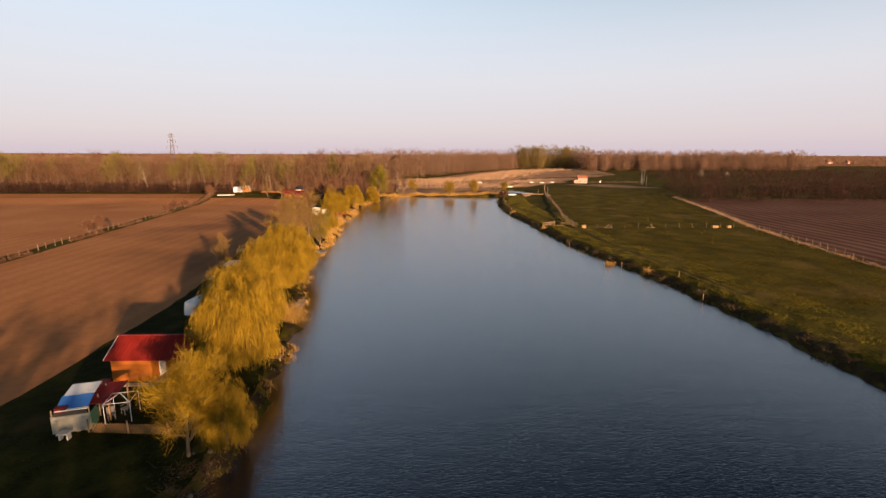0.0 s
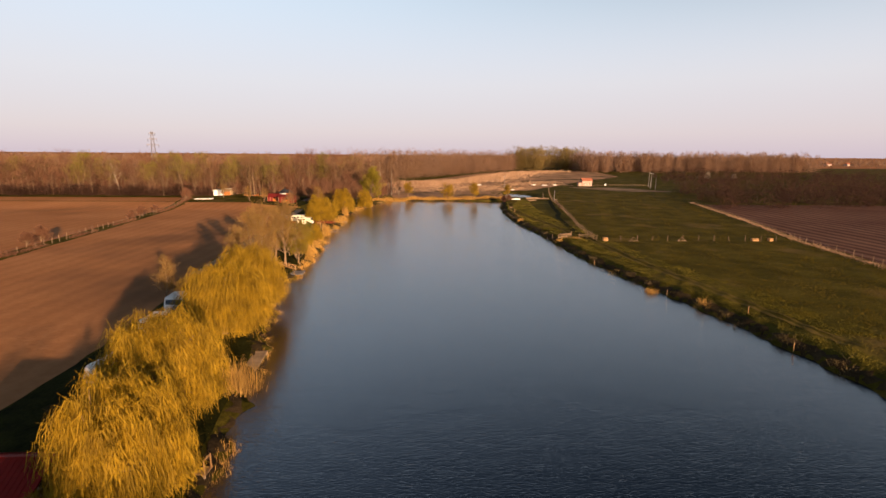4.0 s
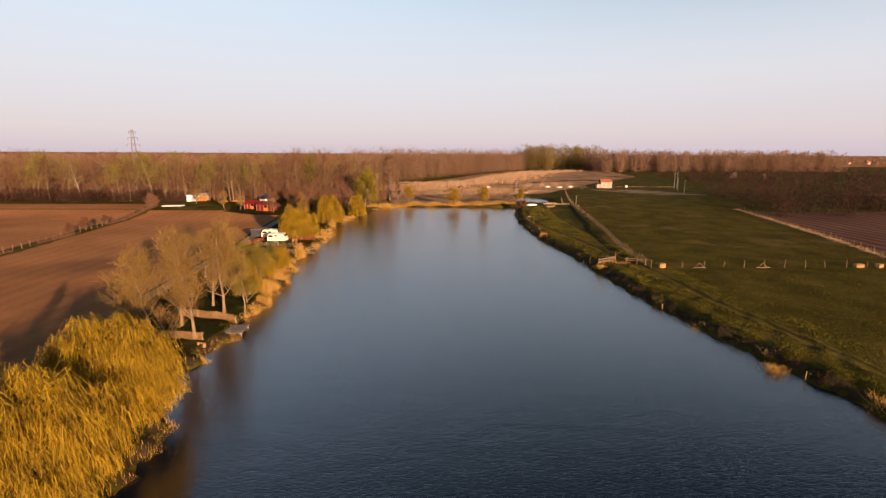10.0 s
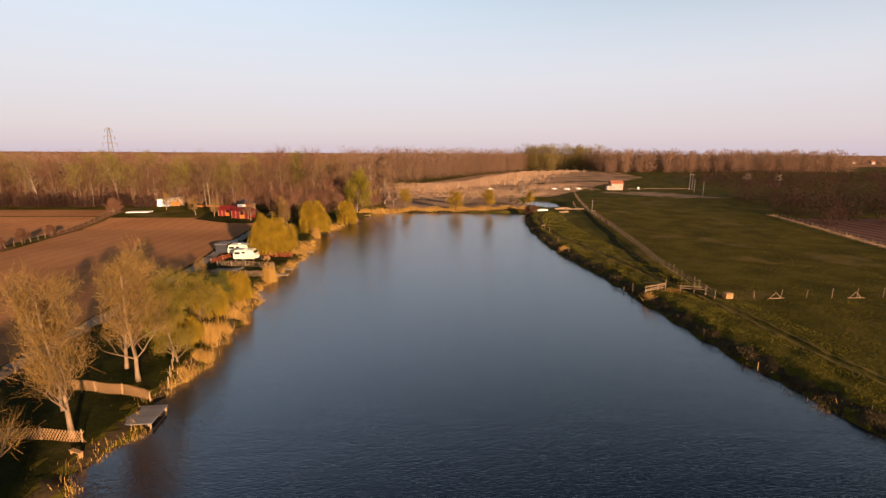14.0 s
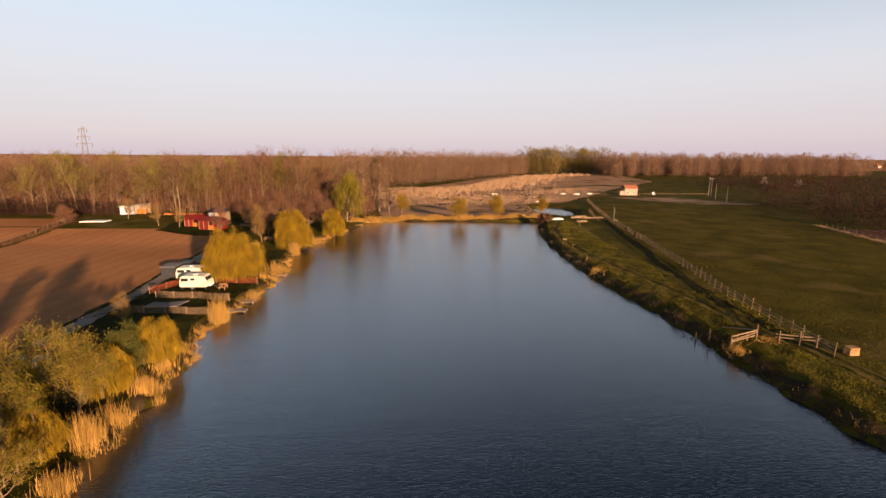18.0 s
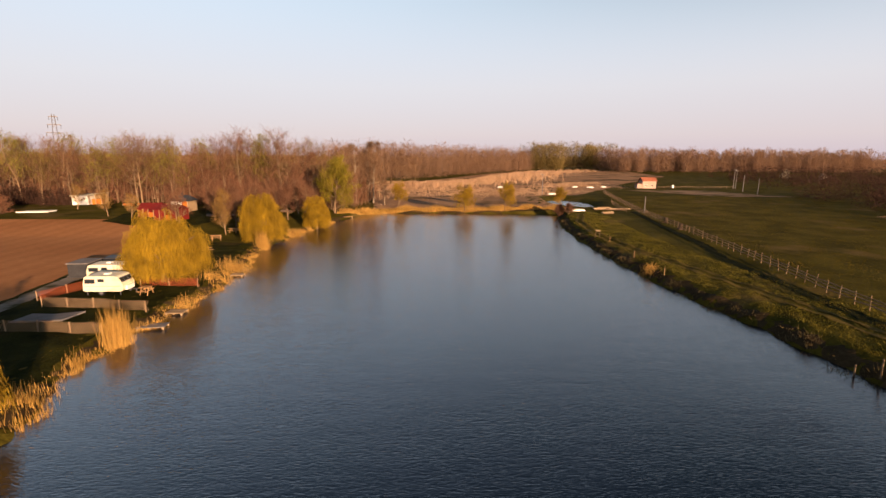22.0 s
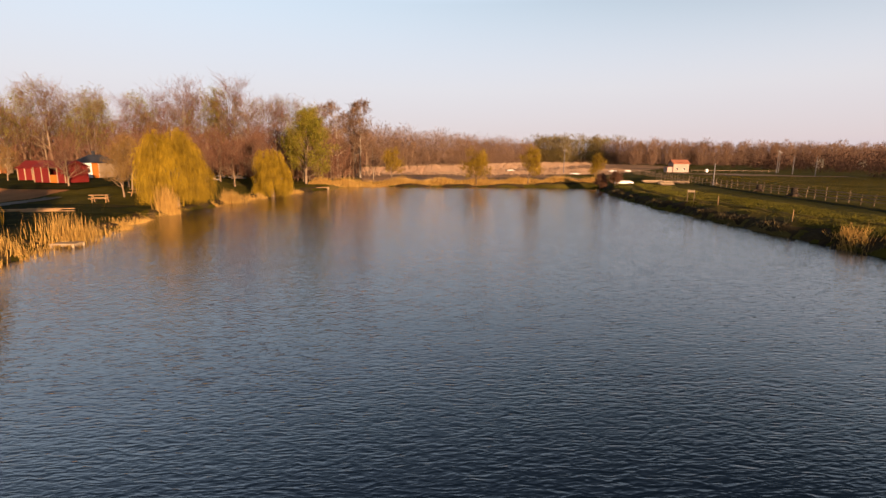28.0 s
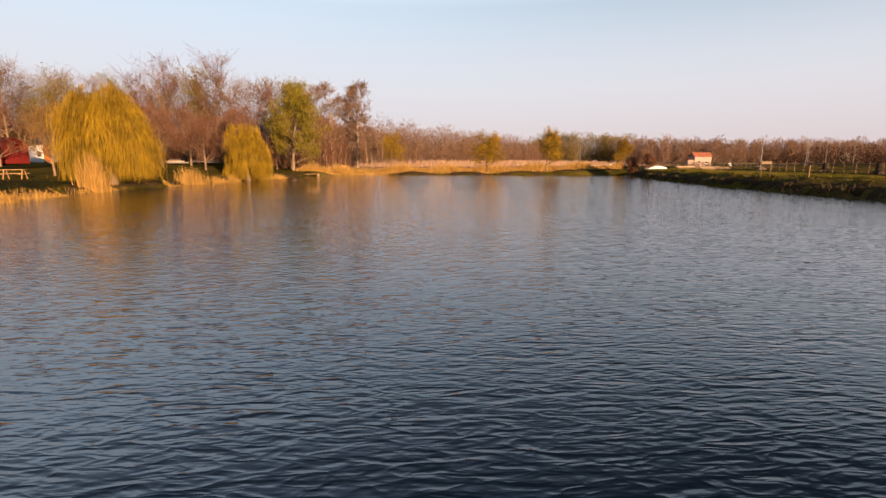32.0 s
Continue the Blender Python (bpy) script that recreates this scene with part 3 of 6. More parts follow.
def willow(seed, h, w, leaf=WILLOW, locks=150, per=22, low=0.12, bark=BARK, width=0.044, stem=1.0, lean=(0, 0), name="weeping_willow",
           label="weeping willow with hanging golden-yellow spring shoots", category="tree"):
    """A weeping willow: short trunk, arching limbs, and locks of hanging shoots."""
    rng = np.random.default_rng(seed)
    root, g = thing(name, label, category), Geo()
    fork = h * rng.uniform(0.22, 0.3)
    g.tube([(0, 0, -0.2), (0.05 * h * lean[0] * 0.5, 0.05 * h * lean[1] * 0.5, fork * 0.6), (lean[0] * 0.3, lean[1] * 0.3, fork)], [0.045 * h * stem, 0.034 * h * stem, 0.03 * h * stem], 8, cap=False)
    A, B, C, D = [], [], [], []
    base, rise, k = 0.28 * h, 0.72 * h, w / 9
    for i in range(locks):
        a, up = rng.uniform(0, 2 * math.pi), rng.uniform(-0.12, 1.0)
        shell = rng.uniform(0.45, 1.0) ** 0.6
        lump = 1 + 0.10 * math.sin(3 * a + 4 * up + seed) + 0.10 * math.sin(6 * a - 8 * up + 2 * seed) + 0.08 * math.sin(11 * a + 13 * up + 3 * seed)
        rr = w / 2 * 0.76 * math.sqrt(max(0.0, 1 - up * up)) ** 0.85 * shell * lump
        top = base + rise * up * shell * (0.94 + 0.45 * (lump - 1))
        ax, ay = rr * math.cos(a) + lean[0], rr * math.sin(a) + lean[1]
        if i < 18:
            mid = (ax * 0.45, ay * 0.45, fork + (top - fork) * 0.7)
            part("limb", Geo().tube([(lean[0] * 0.3, lean[1] * 0.3, fork * 0.95), mid, (ax * 0.85, ay * 0.85, top * 0.98)], [0.018 * h * stem, 0.012 * h * stem, 0.004 * h], 5, cap=False), bark, root, smooth=True)
        drop = h * (rng.uniform(0.13, 0.30) if up > 0.4 else rng.uniform(0.2, 0.5))
        foot = max(low * h * rng.uniform(0.8, 1.6), top - drop)
        foot = min(foot, top - 0.08 * h)
        turn = a + rng.normal() * (0.45 + 0.8 * max(up, 0))
        n = 4
        jit = rng.normal(size=(per, 3)) * np.array([0.16, 0.16, 0.13]) * k
        out = rng.uniform(0.25, 1.15, per) * k * (0.8 + 0.5 * max(up, 0))
        end = foot + rng.uniform(0, 0.6, per) * (top - foot)
        dirn = turn + rng.normal(size=per) * 0.5
        tz = top + jit[:, 2]
        s1 = np.linspace(0, 1, n + 1)[None, :]
        arc = (1 - np.exp(-2.4 * s1)) * out[:, None]
        hop = rng.uniform(0.1, 0.5, per)[:, None] * k
        px = ax + jit[:, :1] + np.cos(dirn)[:, None] * arc
        py = ay + jit[:, 1:2] + np.sin(dirn)[:, None] * arc
        pz = tz[:, None] + hop * np.sin(np.minimum(s1 * 1.9, 1) * math.pi) - (tz - end)[:, None] * s1 ** 1.5
        P = np.stack([px, py, pz], 2) + rng.normal(size=(per, n + 1, 3)) * np.array([0.06, 0.06, 0.03])
        A0, A1 = P[:, :-1].reshape(-1, 3), P[:, 1:].reshape(-1, 3)
        A1 = A1 + (A1 - A0) * 0.25 + rng.normal(size=A1.shape) * 0.04
        t = rng.uniform(0, math.pi, len(A0))
        side = np.column_stack([np.cos(t), np.sin(t), rng.normal(size=len(t)) * 0.3]) * (width * rng.uniform(0.5, 1.3, len(t)) * 0.5)[:, None]
        A.append(A0 - side * 0.6), B.append(A0 + side * 0.6), C.append(A1 + side * 0.35), D.append(A1 - side * 0.35)
    part("trunk", g, bark, root, smooth=True)
    part("crown", quads("crown", np.concatenate(A), np.concatenate(B), np.concatenate(C), np.concatenate(D), leaf), leaf, root)
    return root


def stand(src, x, y, s=1.0, rz=0.0, sink=0.0, sz=None):
    """A copy of a tree on the ground."""
    c = copy_thing(src, pose(x, y, h1(x, y) - sink, 0, 0, rz))
    c.scale = (s, s, sz or s)
    return c


def plant(src, x, y, rz=0.0, s=1.0):
    src.matrix_world = pose(x, y, h1(x, y), 0, 0, rz) @ Matrix.Scale(s, 4)
    return src


# near willows along the bank
plant(bare_tree(1, 5.0, 0.2, 0.62, WILLOW, BARK_MID, 16, 0.024, 0.85, WILLOW, 5000, 0.06, kids=3, depth=3, r=0.10, rise=(0.5, 1.3), name="young_willow", label="young willow with thin yellow-green shoots and a forked pale trunk", category="tree"), -14.2, 28.5)
plant(willow(11, 5.2, 4.0, WILLOW, 150, 24, 0.05, width=0.032, stem=0.5, name="willow_bush", label="golden willow shoots hanging over the water", category="bush"), -12.6, 30.3)
plant(willow(2, 7.4, 8.0, WILLOW, 420, 24, lean=(1.0, 0.4)), -17.1, 40.6)
plant(willow(3, 7.8, 9.8, WILLOW, 500, 24, lean=(-0.3, 0.4)), -18.4, 49.6)
plant(willow(4, 7.7, 10.4, WILLOW, 560, 26, lean=(0.2, 0)), -20.6, 65.4)
plant(willow(5, 8.0, 9.6, WILLOW, 520, 26, lean=(0.2, 0)), -20.9, 73.2)
plant(willow(6, 7.4, 9.2, WILLOW, 464, 24, 0.08, lean=(0.2, 0.4), label="broad weeping willow with golden shoots beside the caravan"), -27.6, 146.0)
plant(willow(7, 8.1, 7.4, WILLOW, 420, 26, 0.04, width=0.045), -25.4, 171.8)
plant(willow(12, 7.1, 5.6, WILLOW, 260, 24, 0.04, width=0.05), -20.7, 188.6)

# the green and golden bushes further along
gw = plant(bare_tree(8, 5.6, 0.06, 0.62, TWIG_GOLD, BARK, 6, 0.03, 0.8, WILLOW_GREEN, 8500, 0.09, kids=3, r=0.11, name="willow_bush", label="bushy young willow with fresh green leaves", category="bush"), -26.0, 106.4)
stand(gw, -27.0, 111.6, 0.92, 130)
stand(gw, -24.0, 109.6, 0.9, 220)
stand(gw, -24.4, 104.2, 0.82, 300)
stand(gw, -21.9, 100.9, 0.72, 60)
gb = willow(9, 4.5, 4.6, WILLOW, 170, 20, 0.1, width=0.04, stem=0.7, name="willow_bush", label="small golden willow bush at the water's edge", category="bush")
plant(gb, -23.2, 118.3)
stand(gb, -23.8, 111.8, 1.0, 90)
stand(gb, -22.8, 104.6, 0.75, 200)
stand(gb, -27.6, 108.5, 1.05, 30)
plant(bare_tree(31, 4.6, 0.08, 0.5, TWIG, BARK, 6, 0.03, 0.5, LEAF_DARK, 9000, 0.12, kids=3, r=0.09, name="green_shrub", label="green shrub with fresh leaves", category="bush"), -24.0, 114.9, 0, 0.88)
stand(bpy.data.objects["green_shrub"], -23.4, 62.3, 0.8, 40)
stand(bpy.data.objects["green_shrub"], -25.0, 61.2, 0.65, 140)

# tall bare trees near the plank dock
bt = [bare_tree(40 + i, 10.4, 0.2, 0.40, TWIG_GOLD, BARK_MID, 7, 0.022, 0.9, WILLOW_GREEN, 900, 0.07, depth=3, kids=3, r=0.16, rise=(0.8, 1.7),
                label="tall budding tree with bare golden twigs and a pale trunk") for i in range(3)]
for t, (x, y) in zip(bt, ((-22.2, 81.8), (-22.9, 89.3), (-23.2, 97.2))):
    plant(t, x, y)
stand(bt[0], -25.8, 92.5, 0.85, 110)
stand(bt[1], -25.5, 99.5, 0.9, 200)
stand(bt[2], -27.2, 86.5, 0.7, 20)
sm = plant(bare_tree(50, 5.4, 0.2, 0.5, TWIG_GOLD, BARK_MID, 7, 0.024, 0.7, r=0.09, label="small leafless tree beside the track"), -31.5, 75.4)
for x, y, s in ((-31.5, 127.5, 0.6), (-33, 176, 1.0), (-31, 180.5, 0.9), (-35.5, 182, 1.1), (-29.5, 184, 0.95), (-38, 187, 1.0), (-62, 192, 0.9), (-56, 189.5, 0.8), (-76, 204, 0.9)):
    stand(sm, x, y, s, x * 37)

# ---- woods ----
KINDS = [bare_tree(60, 17, 0.25, 0.5, TWIG, BARK_MID, 6, 0.054, 2.0, LEAF_GREEN, 1000, 0.18, kids=3, r=0.2),
         bare_tree(61, 18, 0.25, 0.48, TWIG_RED, BARK, 6, 0.054, 2.0, kids=3, r=0.2, label="leafless tree with reddish-brown twigs"),
         bare_tree(62, 17, 0.25, 0.55, TWIG_PALE, BARK_PALE, 7, 0.04, 1.8, kids=3, r=0.22, label="leafless poplar with pale trunk and limbs"),
         bare_tree(63, 18, 0.3, 0.55, TWIG, BARK_MID, 5, 0.046, 1.6, LEAF_GREEN, 3800, 0.21, kids=3, r=0.2, name="budding_tree", label="tall tree with first yellow-green leaves"),
         bare_tree(64, 15, 0.15, 0.55, TWIG_RED, BARK, 7, 0.053, 1.8, kids=3, r=0.16, label="leafless tree with dense reddish twigs"),
         bare_tree(65, 16, 0.15, 0.5, TWIG, BARK, 5, 0.048, 1.6, LEAF_GREEN, 2900, 0.2, kids=3, r=0.18, name="budding_tree", label="tree with sparse spring leaves")]
rng = np.random.default_rng(9)
spots = []
for row, (y0, step) in enumerate(((215, 5.8), (220.5, 6.2), (227, 7.4), (236, 9.0))):
    x = -196.0
    while x < -24:
        spots.append((x + rng.normal() * 1.2, y0 + rng.normal() * 1.4 + (8 if -60 < x < -38 and row < 2 else 0) + max(0, (x + 45)) * 0.35 * (row < 3)))
        x += step * rng.uniform(0.7, 1.35)
for i, (x, y) in enumerate(spots):
    k = rng.choice(6, p=[0.18, 0.16, 0.06, 0.28, 0.14, 0.18])
    c = stand(KINDS[k], x, y, rng.uniform(0.66, 0.92) + 0.15 * math.exp(-((x + 34) / 14) ** 2), rng.uniform(0, 360))
    tagged(c, group="trees at the wood's edge")
for i, k in enumerate(KINDS):
    plant(k, -30 - 22 * i, 231 + 3 * (i % 2), 40 * i, 0.9)

orch = bare_tree(52, 5.6, 0.15, 0.6, TWIG_RED, BARK, 9, 0.03, 0.8, kids=3, r=0.11, name="orchard_tree", label="low spreading leafless fruit tree on the lawn")
plant(orch, -30.2, 188.5)
for x, y, q in ((-34.0, 191.0, 1.05), (-38.5, 194.5, 1.1), (-27.4, 193.0, 1.0), (-31.0, 197.0, 1.15), (-24.8, 197.6, 1.2), (-36.5, 200.5, 1.2), (-42.5, 198.5, 1.0), (-27.8, 203.0, 1.25), (-37.2, 184.2, 0.95), (-34.6, 186.4, 1.05), (-33.4, 181.8, 0.9), (-40.6, 190.2, 1.0), (-44.6, 184.4, 0.95)):
    stand(orch, x, y, q, x * 61)
blossom = bare_tree(53, 5.0, 0.1, 0.6, TWIG, BARK, 5, 0.08, 0.7, CANVAS, 700, 0.35, kids=3, r=0.1, name="blossom_shrub", label="pale blossoming shrub in the dark scrub", category="bush")
plant(blossom, 213, 372)
stand(blossom, 226, 360, 0.9, 70)

# landmarks at the end of the pond
big = bare_tree(70, 11.4, 0.08, 0.56, TWIG_GOLD, BARK, 8, 0.05, 1.1, WILLOW_GREEN, 19000, 0.19, r=0.2, rise=(0.5, 1.4), name="budding_tree", label="dense tree in fresh yellow-green leaf")
plant(big, -20.5, 207.5)
birch = bare_tree(71, 17, 0.25, 0.30, TWIG_PALE, BARK_PALE, 8, 0.09, 1.2, r=0.2, label="slender leafless birch with a pale trunk")
plant(birch, -14.0, 232)
for x, y, s in ((-18.5, 229, 0.95), (-16.0, 238, 1.0), (-21.5, 226, 0.9), (-10.5, 226, 0.45)):
    stand(birch, x, y, s, x * 50)
pool_willow = bare_tree(72, 6.0, 0.12, 0.55, TWIG_GOLD, BARK, 6, 0.04, 0.6, WILLOW, 5500, 0.15, r=0.08, name="pollard_willow", label="small round willow in young leaf at the reedy shore")
pool_willow.scale = (1.25, 1.25, 1.0)
pool_willow.location = (10.3, 214.5, h1(10.3, 214.5))
stand(pool_willow, 20.3, 214.4, 1.05, 80)
stand(pool_willow, -6.5, 221, 0.95, 160)
stand(pool_willow, 36.0, 219, 0.8, 250)


def wood(name, label, n, area, hgt, twig, seed, trunkm=BARK, blade=2.2, width=0.35, per=34, girth=(0.13, 0.24), mid=0.62, tw=0.2, vary=0.11, up=(0.2, 1.2)):
    """A far wood as one mass of trunks and twig sprays inside a four-sided area."""
    rng = np.random.default_rng(seed)
    u, v = rng.random(n), rng.random(n)
    q = np.array(area, float)
    xy = ((1 - u) * (1 - v))[:, None] * q[0] + (u * (1 - v))[:, None] * q[1] + (u * v)[:, None] * q[2] + ((1 - u) * v)[:, None] * q[3]
    hh = hgt * np.clip(rng.normal(0.9, vary, n), 0.4, 1.15)
    P = np.repeat(np.column_stack([xy, np.full(n, 0.8)]), per, 0)
    H = np.repeat(hh, per)
    crown = rng.random(n * per) < 0.72
    f = np.where(crown, mid + (0.96 - mid) * rng.uniform(-1, 1, n * per), rng.uniform(0.0, 0.5, n * per))
    R = np.repeat(rng.uniform(girth[0], girth[1], n), per) * H
    rad = np.where(crown, R * np.sqrt(np.clip(1 - ((f - mid) / (0.98 - mid)) ** 2, 0.02, 1)), R * 0.9) * rng.random(n * per) ** 0.45
    ang = rng.uniform(0, 2 * np.pi, n * per)
    P += np.column_stack([rad * np.cos(ang), rad * np.sin(ang), f * H])
    W = np.column_stack([np.cos(ang) * 0.6, np.sin(ang) * 0.6, rng.uniform(up[0], up[1], n * per)]) * blade * rng.uniform(0.5, 1.1, n * per)[:, None]
    root = thing(name, label, "wood", kind="stuff")
    part("crown", blades("crown", P, W, np.full(n * per, width), twig, rng), twig, root)
    tb = np.column_stack([xy, np.full(n, 0.6)])
    part("trunk_mass", blades("trunk_mass", tb, np.column_stack([rng.normal(size=(n, 2)) * 0.4, hh * 0.8]), np.full(n, tw), trunkm, rng, 0.4), trunkm, root)
    return root


wood("wood_behind", "brown leafless wood reaching to the horizon", 1300, ((-420, 244), (-22, 246), (10, 420), (-420, 420)), 16.5, TWIG, 80, blade=1.7, width=0.16, per=40, tw=0.12)
wood("wood_undergrowth", "reddish-brown undergrowth of saplings and brush", 900, ((-215, 212), (-60, 215), (-40, 250), (-215, 250)), 10.0, TWIG_RED, 90, blade=1.5, width=0.13, per=48, girth=(0.16, 0.28), vary=0.22)
wood("undergrowth_by_pond", "brown saplings and brush behind the yard", 420, ((-62, 211), (-19, 209), (-12, 246), (-60, 248)), 9.0, TWIG_RED, 91, blade=1.3, width=0.085, per=85, girth=(0.2, 0.36), mid=0.5, vary=0.22)
wood("wood_edge_shrubs", "dense dark shrubs along the wood's edge", 420, ((-215, 209), (-84, 211), (-84, 216), (-215, 215)), 4.8, TWIG_DARK, 81, TWIG_DARK, blade=1.2, width=0.08, per=90, tw=0.06, vary=0.25, girth=(0.25, 0.45))
wood("wood_far_side", "reddish leafless trees along the side of the field", 500, ((-420, 205), (-196, 209), (-196, 255), (-420, 250)), 16, TWIG_RED, 82, blade=1.7, width=0.13, per=60)
# centre, right and horizon woods get their haze from the paled twig colour
wood("wood_centre", "brown leafless wood behind the marsh", 760, ((-40, 312), (98, 545), (130, 640), (-60, 420)), 20.0, TWIG_HAZE, 83, TWIG_HAZE, mid=0.54, blade=1.8, width=0.2, per=190, up=(-0.2, 1.0), tw=0.05, vary=0.13, girth=(0.2, 0.36))
wood("wood_poplars", "tall budding poplars on the far bank", 90, ((98, 545), (185, 560), (185, 600), (98, 590)), 27, POPLAR, 84, POPLAR, mid=0.54, blade=2.0, width=0.26, per=480, up=(0.2, 1.3), tw=0.06, girth=(0.16, 0.26), vary=0.07)
wood("wood_right", "reddish-brown poplar plantation", 520, ((166, 500), (440, 530), (440, 610), (166, 575)), 20, TWIG_HAZE, 85, TWIG_HAZE, mid=0.54, blade=2.0, width=0.26, per=260, up=(0.3, 1.4), tw=0.06, vary=0.13, girth=(0.16, 0.26))
wood("wood_horizon", "distant woods on the horizon", 1100, ((-900, 700), (900, 700), (1500, 1400), (-1500, 1400)), 15, TWIG_HAZE, 86, BARK, blade=2.4, width=2.4, per=30, up=(-0.4, 0.8), girth=(0.3, 0.5), mid=0.5)
# added tree row behind the camera, out of view, to block low sun
wood("shelter_belt", "unseen leafless trees added behind the near end of the pond to shade the yard", 150, ((-52, -46), (62, -46), (62, -38), (-52, -38)), 16.4, TWIG_DARK, 92, BARK, blade=1.8, width=0.4, per=130, girth=(0.22, 0.32), mid=0.5)
wood("thicket", "dark leafless thicket beside the ploughed field", 300, ((103, 176), (240, 178), (240, 262), (128, 257)), 8.2, TWIG_DARK, 87, TWIG_DARK, blade=0.6, width=0.22, per=180, up=(-0.3, 1.0), girth=(0.34, 0.5), mid=0.5, tw=0.08, vary=0.17)
wood("thicket_far", "dark scrub with scattered trees", 360, ((150, 300), (420, 250), (420, 460), (190, 420)), 8.0, TWIG_DARK, 88, TWIG_DARK, blade=0.8, width=0.34, per=100, up=(-0.3, 1.0), girth=(0.4, 0.7), mid=0.5, tw=0.08, vary=0.3)
wood("thicket_beside", "dark leafless scrub on the plain", 300, ((240, 180), (420, 185), (420, 262), (240, 262)), 8.5, TWIG_DARK, 89, TWIG_DARK, blade=0.9, width=0.3, per=100, up=(-0.3, 1.0), girth=(0.3, 0.5), mid=0.5, tw=0.08, vary=0.25)

# ---- reeds ----
def reeds(name, label, pts, hgt, width, seed, lean=0.16, material=REED):
    rng = np.random.default_rng(seed)
    pts = np.array(pts)
    n = len(pts)
    z = np.maximum(height(pts[:, 0], pts[:, 1]), -0.15)
    base = np.column_stack([pts, z - 0.05])
    way = np.column_stack([rng.normal(size=n) * lean, rng.normal(size=n) * lean, np.ones(n)]) * (hgt * rng.uniform(0.45, 1.1, n) * (0.78 + 0.34 * np.sin(pts[:, 0] * 0.8 + np.sin(pts[:, 1] * 0.6) * 2 + pts[:, 1] * 0.35)))[:, None]
    return tagged(part(name, blades(name, base, way, np.full(n, width), material, rng, 0.15), material), label, "reeds", kind="stuff")


def shore_points(table, y0, y1, n, inner, seed, gaps=True):
    rng = np.random.default_rng(seed)
    y = rng.uniform(y0, y1, n)
    if gaps:
        keep = np.sin(y * 0.55 + np.sin(y * 0.17) * 3) > -0.8
        y = y[keep]
    d = np.abs(rng.normal(size=len(y))) * inner - 0.5
    x = along(table, y) + 0.5 * np.sin(y * 0.9 + 2 * np.sin(y * 0.23)) + 0.3 * np.sin(y * 2.3 + 1)
    return np.column_stack([x - d if table is LEFT else x + d, y])


BLADE = mat("grass_blades", (0.054, 0.041, 0.005), (0.132, 0.092, 0.014), 0.12, 0.9, 0, 6, island=0.35, thin=0.3)
BANK_BLADE = mat("bank_grass_blades", (0.082, 0.074, 0.010), (0.205, 0.166, 0.027), 0.12, 0.9, 0, 6, island=0.3, thin=0.3)
gr = np.random.default_rng(77)
n_ = 100000
ys = 56 + 200 * gr.random(n_) ** 1.3
xs = along([(60, 44), (100, 42), (118, 40), (166, 47), (212, 55), (300, 74)], ys) + gr.random(n_) * np.minimum(90, along([(60, 30), (121, 42), (198, 48), (300, 80)], ys))
reeds("meadow_tufts", "short olive-green meadow grass", np.column_stack([xs, ys]), 0.22, 0.06, 78, 0.6, BLADE)
n_ = 60000
ys = gr.uniform(44, 208, n_)
xs = along(RIGHT, ys) + 2.0 + gr.random(n_) * 9.5
off = np.abs(xs - along(BANK_PATH, ys)) > 0.7
xs, ys = xs[off], ys[off]
reeds("bank_tufts", "rough green grass along the pond bank", np.column_stack([xs, ys]), 0.28, 0.034, 79, 0.7, BANK_BLADE)
n_ = 16000
ys = gr.uniform(24, 206, n_)
xs = along(LEFT, ys) - 0.8 - gr.random(n_) * 11
reeds("lawn_tufts", "short grass of the lawns behind the bank", np.column_stack([xs, ys]), 0.14, 0.05, 80, 0.6, BLADE)
reeds("bank_reeds", "dry straw-coloured reeds fringing the bank", shore_points(LEFT, 126, 206, 15000, 0.5, 1), 0.5, 0.035, 2)
reeds("bank_reeds", "tall golden reeds standing along the bank below green bushes", shore_points(LEFT, 97, 128, 2600, 0.4, 5), 0.8, 0.03, 6)
reeds("bank_reeds", "dry reeds and brush under the willows", shore_points(LEFT, 24, 99, 4000, 0.6, 3), 0.5, 0.03, 4)
rr = np.random.default_rng(12)
xs = rr.uniform(-20, 34, 14000)
reeds("shore_reeds", "tall dry reeds along the far shore", np.column_stack([xs, 214.2 + np.abs(rr.normal(size=14000)) * 1.6 - np.clip(-6 - xs, 0, 20) * 0.55]), 1.2, 0.06, 13)
xs, ys = rr.uniform(-25, 90, 60000), rr.uniform(219, 345, 60000)
ok = (inland(xs, ys) > 2.5) & (xs < 34 + 1.2 * np.maximum(0, ys - 250)) & (np.sin(xs * 0.05 + np.sin(ys * 0.045) * 2.6) + np.sin(ys * 0.075 - xs * 0.04 + 1.5 * np.sin(xs * 0.06)) + rr.normal(size=60000) * 0.7 > 0.0)
reeds("marsh_reeds", "tan dry reed beds of the marsh", np.column_stack([xs, ys])[ok], 0.85, 0.13, 14, 0.45, REED_PINK)


EDGE = [(296, -14), (325, 8), (352, 28), (420, 56), (505, 98), (540, 150)]
ys = rr.uniform(292, 540, 16000)
xs = along(EDGE, ys) + np.abs(rr.normal(size=16000)) * 16 - 4
reeds("reed_bed", "bleached reed bed along the edge of the far wood", np.column_stack([xs, ys]), 2.0, 0.3, 15, 0.25, REED_PINK)

